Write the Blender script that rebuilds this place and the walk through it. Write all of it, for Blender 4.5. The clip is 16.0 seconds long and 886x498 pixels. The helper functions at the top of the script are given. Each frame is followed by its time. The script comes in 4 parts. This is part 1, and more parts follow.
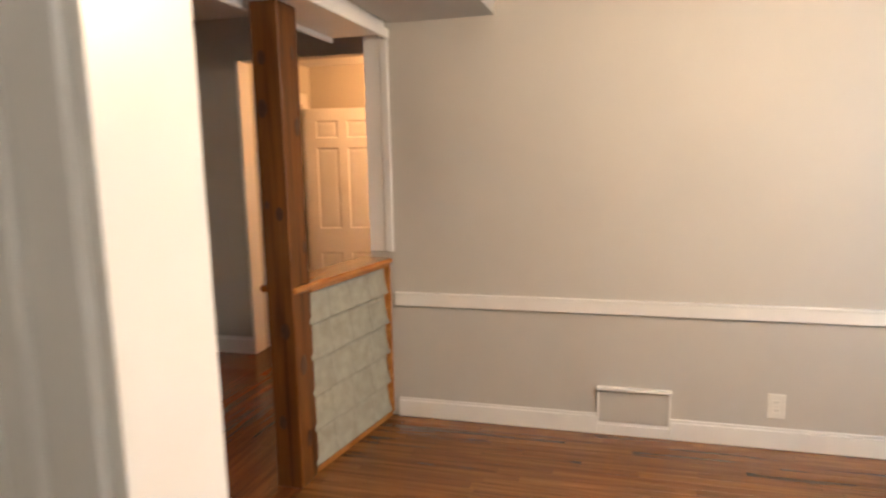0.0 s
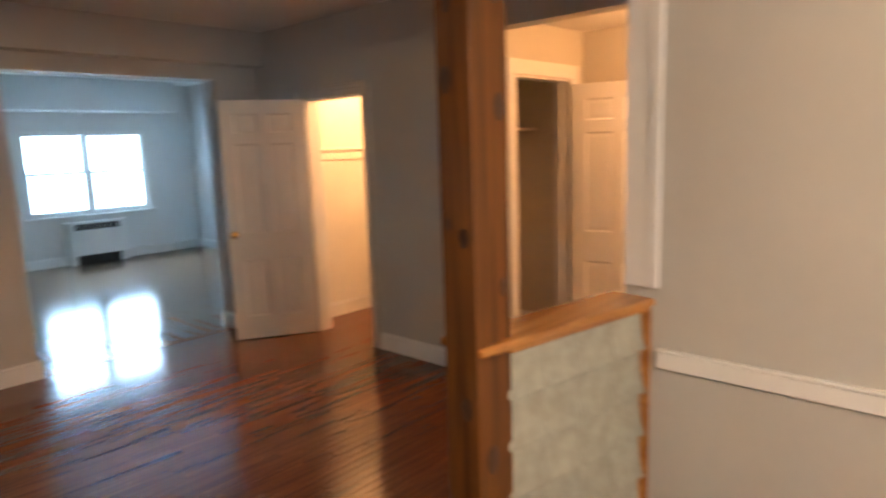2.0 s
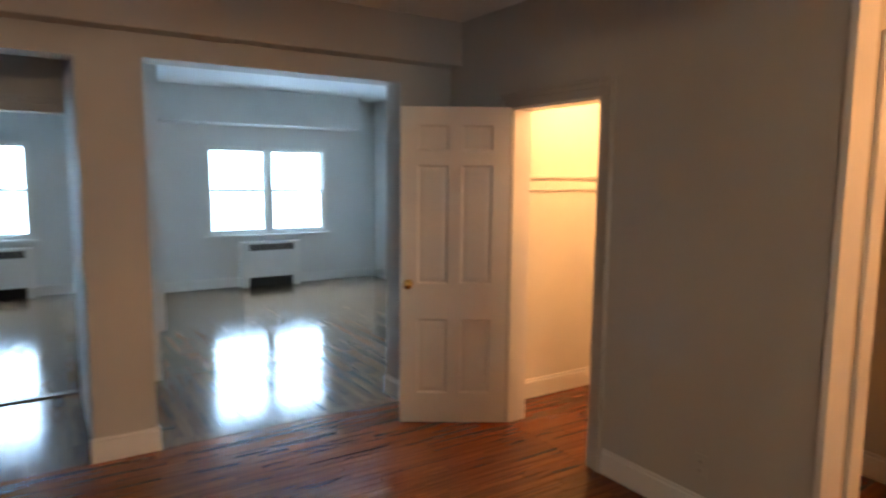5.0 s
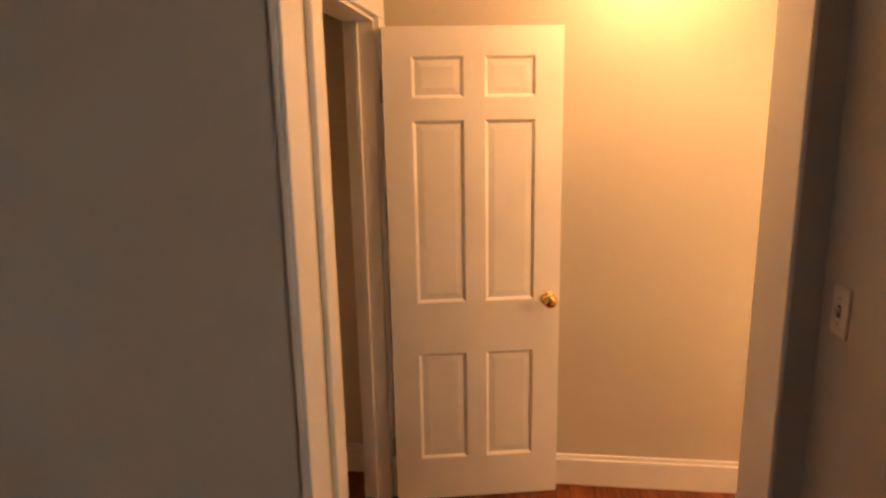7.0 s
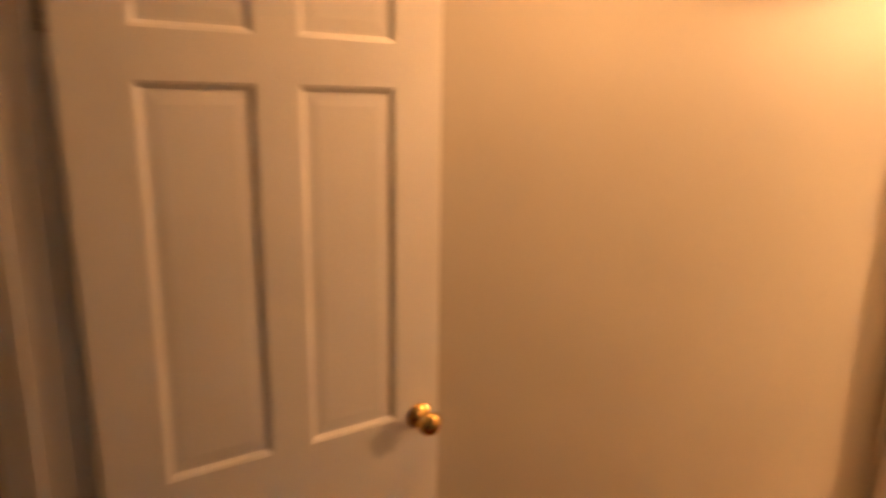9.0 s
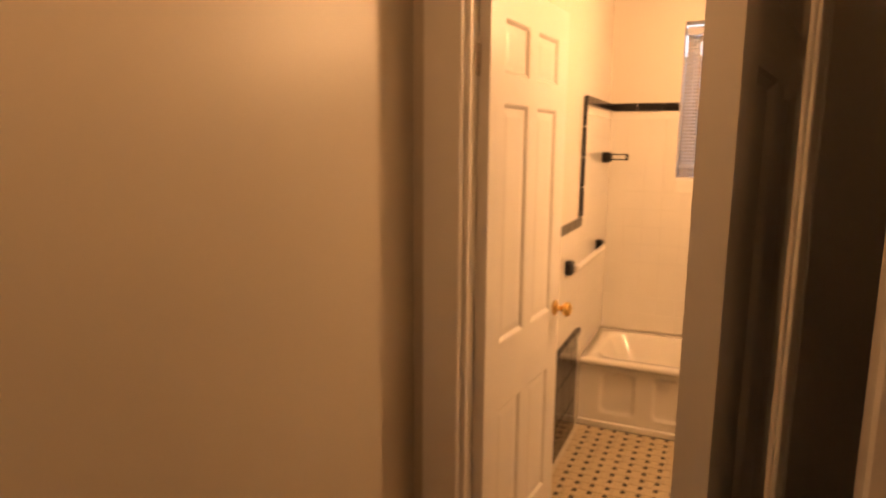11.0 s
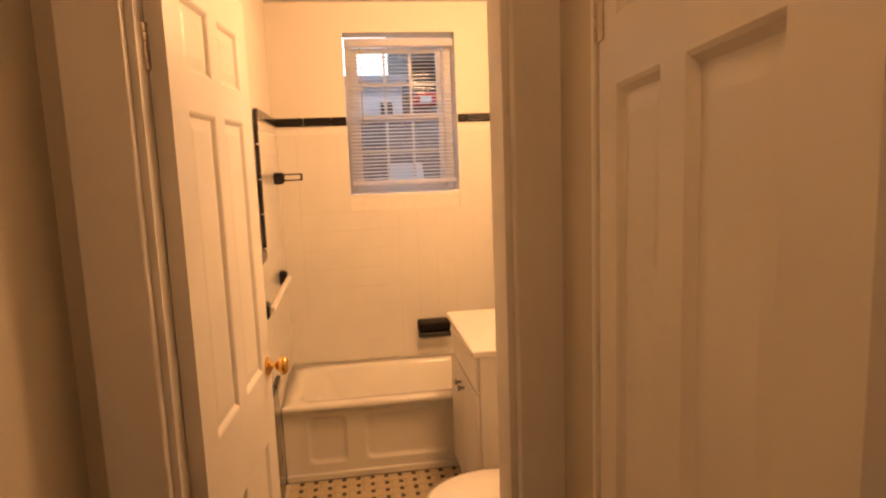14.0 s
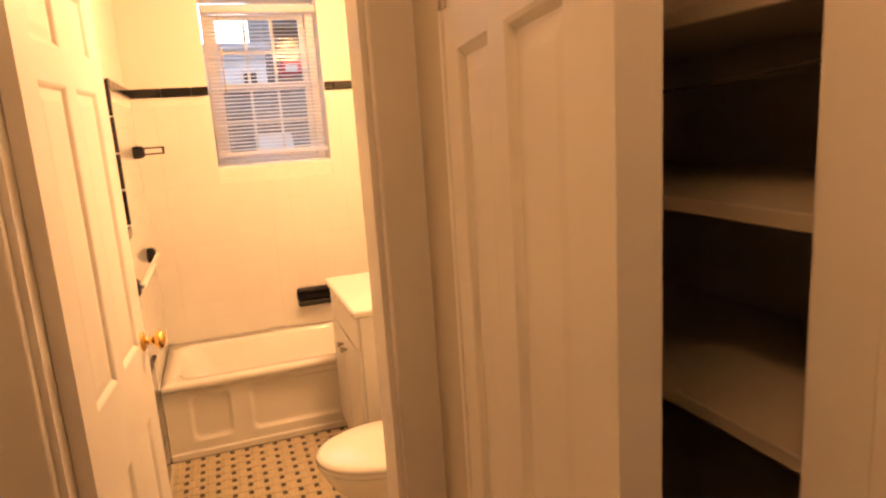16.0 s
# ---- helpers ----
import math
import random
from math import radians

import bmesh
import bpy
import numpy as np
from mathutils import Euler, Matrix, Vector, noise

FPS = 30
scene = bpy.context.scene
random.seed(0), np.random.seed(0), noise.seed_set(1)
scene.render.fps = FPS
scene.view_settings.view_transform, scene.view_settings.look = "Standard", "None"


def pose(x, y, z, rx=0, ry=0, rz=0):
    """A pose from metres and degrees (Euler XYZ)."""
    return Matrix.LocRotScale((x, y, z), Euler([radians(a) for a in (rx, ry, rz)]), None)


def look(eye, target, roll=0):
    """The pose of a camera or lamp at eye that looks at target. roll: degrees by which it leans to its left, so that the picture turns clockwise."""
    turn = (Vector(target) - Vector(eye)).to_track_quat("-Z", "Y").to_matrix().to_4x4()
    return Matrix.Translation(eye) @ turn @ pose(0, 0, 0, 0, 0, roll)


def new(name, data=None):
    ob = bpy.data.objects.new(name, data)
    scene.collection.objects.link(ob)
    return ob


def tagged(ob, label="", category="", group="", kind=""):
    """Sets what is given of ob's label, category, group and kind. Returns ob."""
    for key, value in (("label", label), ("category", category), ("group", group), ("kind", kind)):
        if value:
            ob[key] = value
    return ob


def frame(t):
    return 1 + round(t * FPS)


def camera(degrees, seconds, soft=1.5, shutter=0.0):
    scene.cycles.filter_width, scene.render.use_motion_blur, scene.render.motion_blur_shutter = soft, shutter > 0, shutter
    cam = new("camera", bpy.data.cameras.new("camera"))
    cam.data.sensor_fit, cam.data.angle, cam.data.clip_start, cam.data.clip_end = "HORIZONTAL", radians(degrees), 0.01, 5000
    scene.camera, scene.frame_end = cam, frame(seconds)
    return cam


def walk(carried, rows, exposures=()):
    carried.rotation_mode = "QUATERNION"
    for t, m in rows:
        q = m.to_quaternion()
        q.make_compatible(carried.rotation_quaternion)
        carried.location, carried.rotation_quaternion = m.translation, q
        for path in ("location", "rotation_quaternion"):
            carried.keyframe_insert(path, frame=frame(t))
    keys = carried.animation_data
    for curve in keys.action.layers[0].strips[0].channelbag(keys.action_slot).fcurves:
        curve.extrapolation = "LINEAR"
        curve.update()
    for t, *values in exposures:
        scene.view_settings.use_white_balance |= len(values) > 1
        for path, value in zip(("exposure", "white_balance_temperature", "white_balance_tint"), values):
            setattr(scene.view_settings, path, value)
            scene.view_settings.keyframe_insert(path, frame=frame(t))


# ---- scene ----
cam = camera(69.5, 16.0, 2.2, 0.5)
PATH = [
    (0, (0.686, -0.244, 1.582), (0.163, 1.664, 1.289), -1.2),
    (0.5, (0.59, 0.014, 1.589), (0.273, 1.966, 1.283), -1.2),
    (1, (0.507, 0.253, 1.612), (0.27, 2.211, 1.282), -1.9),
    (1.5, (0.542, 0.605, 1.636), (-0.266, 2.406, 1.317), -3.2),
    (2, (0.447, 0.892, 1.614), (-0.88, 2.353, 1.289), -1.9),
    (2.5, (0.227, 1.088, 1.656), (-1.471, 2.089, 1.316), -1.4),
    (3, (0.023, 1.3, 1.665), (-1.836, 1.956, 1.331), -2.3),
    (3.2, (-0.044, 1.376, 1.65), (-1.939, 1.932, 1.338), -1.4),
    (5.5, (-1.292, 1.838, 1.601), (-2.622, 3.306, 1.322), 0.2),
    (6, (-1.576, 2.057, 1.758), (-2.206, 3.916, 1.373), -1.4),
    (6.2, (-1.584, 2.146, 1.741), (-2.063, 4.046, 1.342), -1.5),
    (6.5, (-1.578, 2.348, 1.714), (-1.915, 4.276, 1.3), -1.4),
    (7, (-1.548, 2.679, 1.691), (-1.807, 4.618, 1.276), -1.1),
    (7.5, (-1.665, 3.085, 1.713), (-1.799, 5.021, 1.223), -0.2),
    (8, (-1.72, 3.393, 1.654), (-1.705, 5.340, 1.203), -0.1),
    (8.5, (-1.635, 3.674, 1.612), (-1.679, 5.632, 1.200), -0.3),
    (9, (-1.886, 4.002, 1.634), (-1.215, 5.832, 1.189), 0.8),
    (9.4, (-1.886, 4.164, 1.57), (-0.774, 5.777, 1.167), -0.3),
    (9.8, (-1.749, 4.332, 1.542), (-0.41, 5.77, 1.168), -1.2),
    (10, (-1.640, 4.467, 1.562), (-0.157, 5.760, 1.180), -0.5),
    (10.2, (-1.595, 4.497, 1.553), (-0.03, 5.680, 1.187), -0.1),
    (12.3, (-0.984, 4.813, 1.543), (0.991, 4.849, 1.234), -0.5),
    (12.5, (-0.952, 4.85, 1.546), (1.023, 4.761, 1.245), -1.0),
    (13, (-0.956, 4.869, 1.544), (1.009, 4.653, 1.24), -2.2),
    (13.5, (-0.975, 4.858, 1.542), (0.986, 4.613, 1.235), -2.5),
    (14, (-1.008, 4.857, 1.541), (0.952, 4.576, 1.26), -2.2),
    (14.5, (-1.048, 4.869, 1.535), (0.906, 4.548, 1.251), -2.2),
    (15, (-1.118, 4.867, 1.525), (0.791, 4.349, 1.226), -2.1),
    (15.4, (-1.177, 4.83, 1.506), (0.704, 4.243, 1.165), -1.9),
    (15.5, (-1.176, 4.838, 1.515), (0.695, 4.231, 1.151), -1.9),
    (16, (-1.112, 4.862, 1.525), (0.736, 4.227, 1.134), -3.8),
]
walk(cam, [(t, look(eye, target, roll)) for t, eye, target, roll in PATH],
     [(0, 0.05, 6300, 10), (1.5, 0.05, 6400, 11), (2.0, 0.15, 6600, 12), (2.6, 0.4, 6800, 12), (3.2, 0.45, 7000, 13), (5.5, -0.15, 7000, 13),
      (6.5, 0.0, 6700, 11), (7.5, -0.1, 6500, 10), (8.5, -0.5, 6500, 10), (9.0, -0.75, 6500, 10), (9.5, -1.3, 6550, 10), (10.2, -1.65, 6550, 10),
      (12.3, -1.95, 6500, 10), (14, -1.95, 6500, 10), (15.2, -1.5, 6500, 10), (16, -1.3, 6500, 10)])

# ---- world and large lights ----
scene.view_settings.exposure = 0.0
world = bpy.data.worlds.new("world")
scene.world = world
world.use_nodes = True
wn = world.node_tree
sky = wn.nodes.new("ShaderNodeTexSky")
sky.sky_type, sky.sun_disc = "NISHITA", False
sky.sun_elevation, sky.sun_rotation = radians(35), radians(200)
wn.links.new(sky.outputs[0], wn.nodes["Background"].inputs[0])
wn.nodes["Background"].inputs[1].default_value = 0.15

WARM = (1.0, 0.505, 0.215)
DAY = (0.50, 0.74, 1.0)


def point_lamp(name, at, watts, colour, radius=0.08):
    d = bpy.data.lights.new(name, "POINT")
    d.energy, d.color, d.shadow_soft_size = watts, colour, radius
    ob = new(name, d)
    ob.location = at
    return ob


def area_lamp(name, at, target, watts, colour, w, h):
    d = bpy.data.lights.new(name, "AREA")
    d.shape, d.energy, d.color, d.size, d.size_y = "RECTANGLE", watts, colour, w, h
    ob = new(name, d)
    ob.matrix_world = look(at, target)
    return ob


# lamps out of sight, placed from how the rooms are lit
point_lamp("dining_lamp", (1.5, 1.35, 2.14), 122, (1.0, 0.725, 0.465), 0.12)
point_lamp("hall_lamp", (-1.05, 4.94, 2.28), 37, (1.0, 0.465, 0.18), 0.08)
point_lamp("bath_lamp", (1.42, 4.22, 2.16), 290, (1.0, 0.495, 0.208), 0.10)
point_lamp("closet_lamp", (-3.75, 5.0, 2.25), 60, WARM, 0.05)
# unseen fill behind the start, added to brighten the first doorway
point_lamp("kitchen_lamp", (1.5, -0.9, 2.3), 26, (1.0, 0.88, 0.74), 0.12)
area_lamp("dining_window_light", (3.1, 1.9, 1.5), (0, 2.6, 1.0), 20, (0.72, 0.85, 1.0), 1.3, 1.2)
area_lamp("bath_sky_light", (3.7, 4.53, 3.3), (2.7, 4.53, 1.8), 110, (0.62, 0.74, 1.0), 1.2, 1.0)
day = bpy.data.lights.new("sun", "SUN")
day.energy, day.angle, day.color = 5.0, radians(12), (1.0, 0.97, 0.92)
sun = new("sun", day)
sun.rotation_euler = (radians(50), 0, radians(-70))

# ---- materials ----


def mat(name, base, rough=0.5, metal=0.0, var=0.08, scale=6.0, bump=0.0, bscale=60.0, coat=0.0, spec=0.5, rnd=0.0):
    m = bpy.data.materials.new(name)
    m.use_nodes = True
    n, l = m.node_tree.nodes, m.node_tree.links
    p = n["Principled BSDF"]
    p.inputs["Roughness"].default_value, p.inputs["Metallic"].default_value = rough, metal
    p.inputs["Coat Weight"].default_value = coat
    p.inputs["Specular IOR Level"].default_value = spec
    geo = n.new("ShaderNodeNewGeometry")
    big = n.new("ShaderNodeTexNoise")
    big.inputs["Scale"].default_value, big.inputs["Detail"].default_value = scale, 6
    l.new(geo.outputs["Position"], big.inputs["Vector"])
    ramp = n.new("ShaderNodeValToRGB")
    ramp.color_ramp.elements[0].position, ramp.color_ramp.elements[1].position = 0.3, 0.7
    ramp.color_ramp.elements[0].color = (*[c * (1 - var) for c in base], 1)
    ramp.color_ramp.elements[1].color = (*[min(1, c * (1 + var)) for c in base], 1)
    l.new(big.outputs["Fac"], ramp.inputs[0])
    out = ramp.outputs[0]
    if rnd:
        info = n.new("ShaderNodeObjectInfo")
        mr = n.new("ShaderNodeMapRange")
        mr.inputs["To Min"].default_value, mr.inputs["To Max"].default_value = 1 - rnd, 1 + rnd
        l.new(info.outputs["Random"], mr.inputs["Value"])
        hsv = n.new("ShaderNodeHueSaturation")
        l.new(mr.outputs[0], hsv.inputs["Value"])
        l.new(out, hsv.inputs["Color"])
        out = hsv.outputs[0]
    l.new(out, p.inputs["Base Color"])
    if bump:
        fine = n.new("ShaderNodeTexNoise")
        fine.inputs["Scale"].default_value, fine.inputs["Detail"].default_value = bscale, 4
        l.new(geo.outputs["Position"], fine.inputs["Vector"])
        b = n.new("ShaderNodeBump")
        b.inputs["Strength"].default_value, b.inputs["Distance"].default_value = bump, 0.003
        l.new(fine.outputs["Fac"], b.inputs["Height"])
        l.new(b.outputs[0], p.inputs["Normal"])
    return m


def wood(name, dark, light, along="x", rough=0.25, rnd=0.25, fine=1.0, coat=0.0, island=False):
    """Wood with grain along one axis, varied from piece to piece."""
    m = bpy.data.materials.new(name)
    m.use_nodes = True
    n, l = m.node_tree.nodes, m.node_tree.links
    p = n["Principled BSDF"]
    p.inputs["Coat Weight"].default_value, p.inputs["Coat Roughness"].default_value = coat, 0.07
    geo = n.new("ShaderNodeNewGeometry")
    info = n.new("ShaderNodeObjectInfo")
    pick = geo.outputs["Random Per Island"] if island else info.outputs["Random"]
    mul = n.new("ShaderNodeMath")
    mul.operation, mul.inputs[1].default_value = "MULTIPLY", 37.0
    l.new(pick, mul.inputs[0])
    add = n.new("ShaderNodeVectorMath")
    add.operation = "ADD"
    l.new(geo.outputs["Position"], add.inputs[0])
    l.new(mul.outputs[0], add.inputs[1])
    mp = n.new("ShaderNodeMapping")
    s = {"x": (1.2, 22, 22), "y": (22, 1.2, 22), "z": (22, 22, 1.2)}[along]
    mp.inputs["Scale"].default_value = [v * fine for v in s]
    l.new(add.outputs[0], mp.inputs["Vector"])
    grain = n.new("ShaderNodeTexNoise")
    grain.inputs["Scale"].default_value, grain.inputs["Detail"].default_value = 1.6, 8
    grain.inputs["Distortion"].default_value = 0.6
    l.new(mp.outputs[0], grain.inputs["Vector"])
    ramp = n.new("ShaderNodeValToRGB")
    ramp.color_ramp.elements[0].position, ramp.color_ramp.elements[1].position = 0.28, 0.72
    ramp.color_ramp.elements[0].color, ramp.color_ramp.elements[1].color = (*dark, 1), (*light, 1)
    l.new(grain.outputs["Fac"], ramp.inputs[0])
    mr = n.new("ShaderNodeMapRange")
    mr.inputs["To Min"].default_value, mr.inputs["To Max"].default_value = 1 - rnd, 1 + rnd
    l.new(pick, mr.inputs["Value"])
    hsv = n.new("ShaderNodeHueSaturation")
    l.new(mr.outputs[0], hsv.inputs["Value"])
    l.new(ramp.outputs[0], hsv.inputs["Color"])
    l.new(hsv.outputs[0], p.inputs["Base Color"])
    wear = n.new("ShaderNodeTexNoise")
    wear.inputs["Scale"].default_value = 3.0
    l.new(geo.outputs["Position"], wear.inputs["Vector"])
    rr = n.new("ShaderNodeMapRange")
    rr.inputs["To Min"].default_value, rr.inputs["To Max"].default_value = rough * 0.85, rough * 1.15
    l.new(wear.outputs["Fac"], rr.inputs["Value"])
    l.new(rr.outputs[0], p.inputs["Roughness"])
    b = n.new("ShaderNodeBump")
    b.inputs["Strength"].default_value, b.inputs["Distance"].default_value = 0.06, 0.002
    l.new(grain.outputs["Fac"], b.inputs["Height"])
    l.new(b.outputs[0], p.inputs["Normal"])
    return m


def glow(name, colour, strength):
    m = bpy.data.materials.new(name)
    m.use_nodes = True
    p = m.node_tree.nodes["Principled BSDF"]
    p.inputs["Emission Color"].default_value = (*colour, 1)
    p.inputs["Emission Strength"].default_value = strength
    return m


def glass(name, rough=0.0, tint=(1, 1, 1)):
    m = bpy.data.materials.new(name)
    m.use_nodes = True
    p = m.node_tree.nodes["Principled BSDF"]
    p.inputs["Transmission Weight"].default_value, p.inputs["IOR"].default_value = 1.0, 1.3
    p.inputs["Roughness"].default_value, p.inputs["Base Color"].default_value = rough, (*tint, 1)
    return m


WALL = mat("greige_wall_paint", (0.50, 0.482, 0.445), 0.6, var=0.03, scale=2.0, bump=0.10, bscale=140)
HALLP = mat("warm_grey_hall_paint", (0.56, 0.525, 0.445), 0.42, var=0.03, scale=2.0, bump=0.10, bscale=140)
CREAM = mat("cream_wall_paint", (0.70, 0.66, 0.58), 0.5, var=0.03, scale=2.0, bump=0.08, bscale=140)
CEIL = mat("ceiling_paint", (0.74, 0.72, 0.68), 0.7, var=0.03, scale=1.5, bump=0.08, bscale=120)
TRIM = mat("white_gloss_trim", (0.80, 0.79, 0.76), 0.32, var=0.03, scale=5.0, bump=0.06, bscale=90)
# paler than WALL and CEIL: living room daylight put into the colour
LIVP = mat("pale_living_paint", (0.72, 0.72, 0.70), 0.6, var=0.03, scale=2.0, bump=0.10, bscale=140)
LIVC = mat("white_living_ceiling", (0.84, 0.84, 0.83), 0.7, var=0.02, scale=1.5, bump=0.08, bscale=120)
CLOSETP = mat("white_closet_paint", (0.74, 0.71, 0.64), 0.5, var=0.03, scale=3)
DOORP = mat("white_door_paint", (0.78, 0.77, 0.73), 0.36, var=0.03, scale=5.0, bump=0.07, bscale=110)
BRASS = mat("polished_brass", (0.78, 0.52, 0.18), 0.16, 1.0, var=0.08, scale=40)
STEEL = mat("hinge_steel", (0.45, 0.42, 0.38), 0.35, 1.0, var=0.1, scale=60)
BLACKT = mat("black_glazed_tile", (0.010, 0.010, 0.011), 0.14, var=0.2, scale=8, spec=0.3)
WHITET = mat("white_glazed_tile", (0.76, 0.74, 0.68), 0.14, var=0.02, scale=6, coat=0.3, rnd=0.008)
GROUT = mat("tile_grout", (0.60, 0.55, 0.45), 0.8, var=0.08, scale=30)
WGROUT = mat("white_wall_grout", (0.76, 0.74, 0.68), 0.5, var=0.03, scale=30)
ENAMEL = mat("white_enamel", (0.80, 0.78, 0.72), 0.12, var=0.02, scale=3, coat=0.4)
FTILE = mat("beige_floor_tile", (0.50, 0.42, 0.28), 0.35, var=0.10, scale=40, rnd=0.10)
FDOT = mat("brown_black_floor_dot", (0.035, 0.025, 0.018), 0.3, var=0.2, scale=60)
DARK = mat("dark_void", (0.03, 0.028, 0.026), 0.7, var=0.2, scale=10)
PLATE = mat("ivory_plastic", (0.74, 0.72, 0.66), 0.35, var=0.02, scale=20)
SLOT = mat("socket_slot", (0.05, 0.045, 0.04), 0.6, var=0.1)
MORTAR = mat("white_mortar", (0.50, 0.49, 0.41), 0.8, var=0.1, scale=30, bump=0.3, bscale=200)
BLIND = mat("white_blind_vinyl", (0.80, 0.81, 0.84), 0.4, var=0.02, scale=10)
bn, bl_ = BLIND.node_tree.nodes, BLIND.node_tree.links
tr = bn.new("ShaderNodeBsdfTranslucent")
tr.inputs[0].default_value = (0.80, 0.82, 0.90, 1)
mx = bn.new("ShaderNodeMixShader")
mx.inputs[0].default_value = 0.45
bl_.new(bn["Principled BSDF"].outputs[0], mx.inputs[1])
bl_.new(tr.outputs[0], mx.inputs[2])
bl_.new(mx.outputs[0], bn["Material Output"].inputs[0])
SHELFP = mat("cream_shelf_paint", (0.62, 0.56, 0.46), 0.55, var=0.05, scale=5)
OAK_B = wood("red_oak_floor_y", (0.085, 0.022, 0.006), (0.20, 0.058, 0.015), "y", 0.13, 0.16, coat=0.1)
OAK_A = wood("brown_oak_floor_x", (0.10, 0.036, 0.009), (0.24, 0.098, 0.027), "x", 0.18, 0.22, coat=0.25)
OAK_L = wood("grey_oak_floor_y", (0.085, 0.046, 0.025), (0.21, 0.120, 0.066), "x", 0.15, 0.32, coat=0.1, island=True)
PINE = wood("knotty_pine_post", (0.045, 0.014, 0.003), (0.195, 0.072, 0.014), "z", 0.45, 0.03, fine=0.7)
PINE_Y = wood("pine_cap", (0.28, 0.10, 0.022), (0.52, 0.23, 0.06), "y", 0.25, 0.03, fine=0.7, coat=0.4)
for finish, level in ((OAK_L, 0.28), (OAK_B, 0.38), (PINE, 0.3)):
    finish.node_tree.nodes["Principled BSDF"].inputs["Specular IOR Level"].default_value = level
KNOT = mat("dark_knot", (0.045, 0.016, 0.006), 0.4, var=0.4, scale=50)
DARKW = wood("dark_stained_wood", (0.03, 0.014, 0.007), (0.07, 0.03, 0.014), "z", 0.35, 0.1)
GLASS = glass("window_glass")
BLOCK = mat("patterned_glass_block", (0.35, 0.34, 0.275), 0.25, var=0.13, scale=16, bump=0.15, bscale=30, coat=0.3, rnd=0.02)
SKYGLOW = glow("sky_glow", (0.40, 0.68, 1.0), 74.0)
YARDGLOW = glow("yard_sky_glow", (0.72, 0.84, 1.0), 16.0)
LAMPGLOW = glow("lamp_glow", WARM, 5.0)

# ---- mesh helpers ----


def box(bm, x0, x1, y0, y1, z0, z1, bevel=0.0, seg=1):
    v = [bm.verts.new(c) for c in ((x0, y0, z0), (x1, y0, z0), (x1, y1, z0), (x0, y1, z0),
                                   (x0, y0, z1), (x1, y0, z1), (x1, y1, z1), (x0, y1, z1))]
    f = [bm.faces.new([v[i] for i in q]) for q in ((3, 2, 1, 0), (4, 5, 6, 7), (0, 1, 5, 4), (1, 2, 6, 5), (2, 3, 7, 6), (3, 0, 4, 7))]
    if bevel:
        edges = list({e for g in f for e in g.edges})
        bmesh.ops.bevel(bm, geom=edges, offset=bevel, segments=seg, affect="EDGES", profile=0.5)
    return bm


def cyl(bm, r0, r1, depth, m, seg=24):
    bmesh.ops.create_cone(bm, cap_ends=True, segments=seg, radius1=r0, radius2=r1, depth=depth, matrix=m)
    return bm


def lathe(bm, profile, seg=28, m=None):
    """Turn (radius, height) pairs about z."""
    rings = []
    for r, z in profile:
        rings.append([bm.verts.new((r * math.cos(2 * math.pi * i / seg), r * math.sin(2 * math.pi * i / seg), z)) for i in range(seg)])
    for a, b in zip(rings, rings[1:]):
        for i in range(seg):
            bm.faces.new((a[i], a[(i + 1) % seg], b[(i + 1) % seg], b[i]))
    bm.faces.new(rings[-1])
    bm.faces.new(rings[0][::-1])
    if m is not None:
        bmesh.ops.transform(bm, matrix=m, verts=[v for r in rings for v in r])
    return bm


def mesh(name, bm, material, smooth=False):
    bmesh.ops.recalc_face_normals(bm, faces=bm.faces)
    d = bpy.data.meshes.new(name)
    bm.to_mesh(d)
    bm.free()
    d.materials.append(material)
    if smooth:
        d.shade_smooth()
    return d


def part(name, bm, material, parent=None, label="", smooth=False):
    ob = new(name, mesh(name, bm, material, smooth))
    if parent is not None:
        ob.parent = parent
    if label:
        tagged(ob, label)
    return ob


def thing(name, label, category, group="", m=None):
    ob = tagged(new(name), label, category, group)
    if m is not None:
        ob.matrix_world = m
    return ob


def boxes(*lots, bevel=0.0):
    bm = bmesh.new()
    for b in lots:
        box(bm, *b, bevel=bevel)
    return bm


def structure(name, bm, material, label, category):
    return tagged(part(name, bm, material), label, category, kind="structure")


def wall_x(y0, y1, x0, x1, z1, holes=()):
    """Boxes of a wall along x, with openings (x0, x1, z0, z1)."""
    out, at = [], x0
    for a, b, c, d in sorted(holes):
        out.append((at, a, y0, y1, 0, z1))
        if c > 0:
            out.append((a, b, y0, y1, 0, c))
        if d < z1:
            out.append((a, b, y0, y1, d, z1))
        at = b
    return out + [(at, x1, y0, y1, 0, z1)]


def wall_y(x0, x1, y0, y1, z1, holes=()):
    return [(c, d, a, b, e, f) for a, b, c, d, e, f in wall_x(x0, x1, y0, y1, z1, holes)]


def base_x(x0, x1, y, side, h=0.14, t=0.018):
    """A baseboard along x whose back lies on y; side: +1 if it stands out towards +y."""
    a, b = sorted((y, y + side * t))
    c, d = sorted((y, y + side * t * 0.6))
    bm = boxes((x0, x1, a, b, 0.0, h * 0.86), bevel=0.003)
    box(bm, x0, x1, c, d, h * 0.86, h, bevel=0.003)
    return bm


def base_y(y0, y1, x, side, h=0.14, t=0.018):
    a, b = sorted((x, x + side * t))
    c, d = sorted((x, x + side * t * 0.6))
    bm = boxes((a, b, y0, y1, 0.0, h * 0.86), bevel=0.003)
    box(bm, c, d, y0, y1, h * 0.86, h, bevel=0.003)
    return bm


def baseboard(bm, label="white painted wooden baseboard along the wall"):
    return structure("baseboard", bm, TRIM, label, "baseboard")


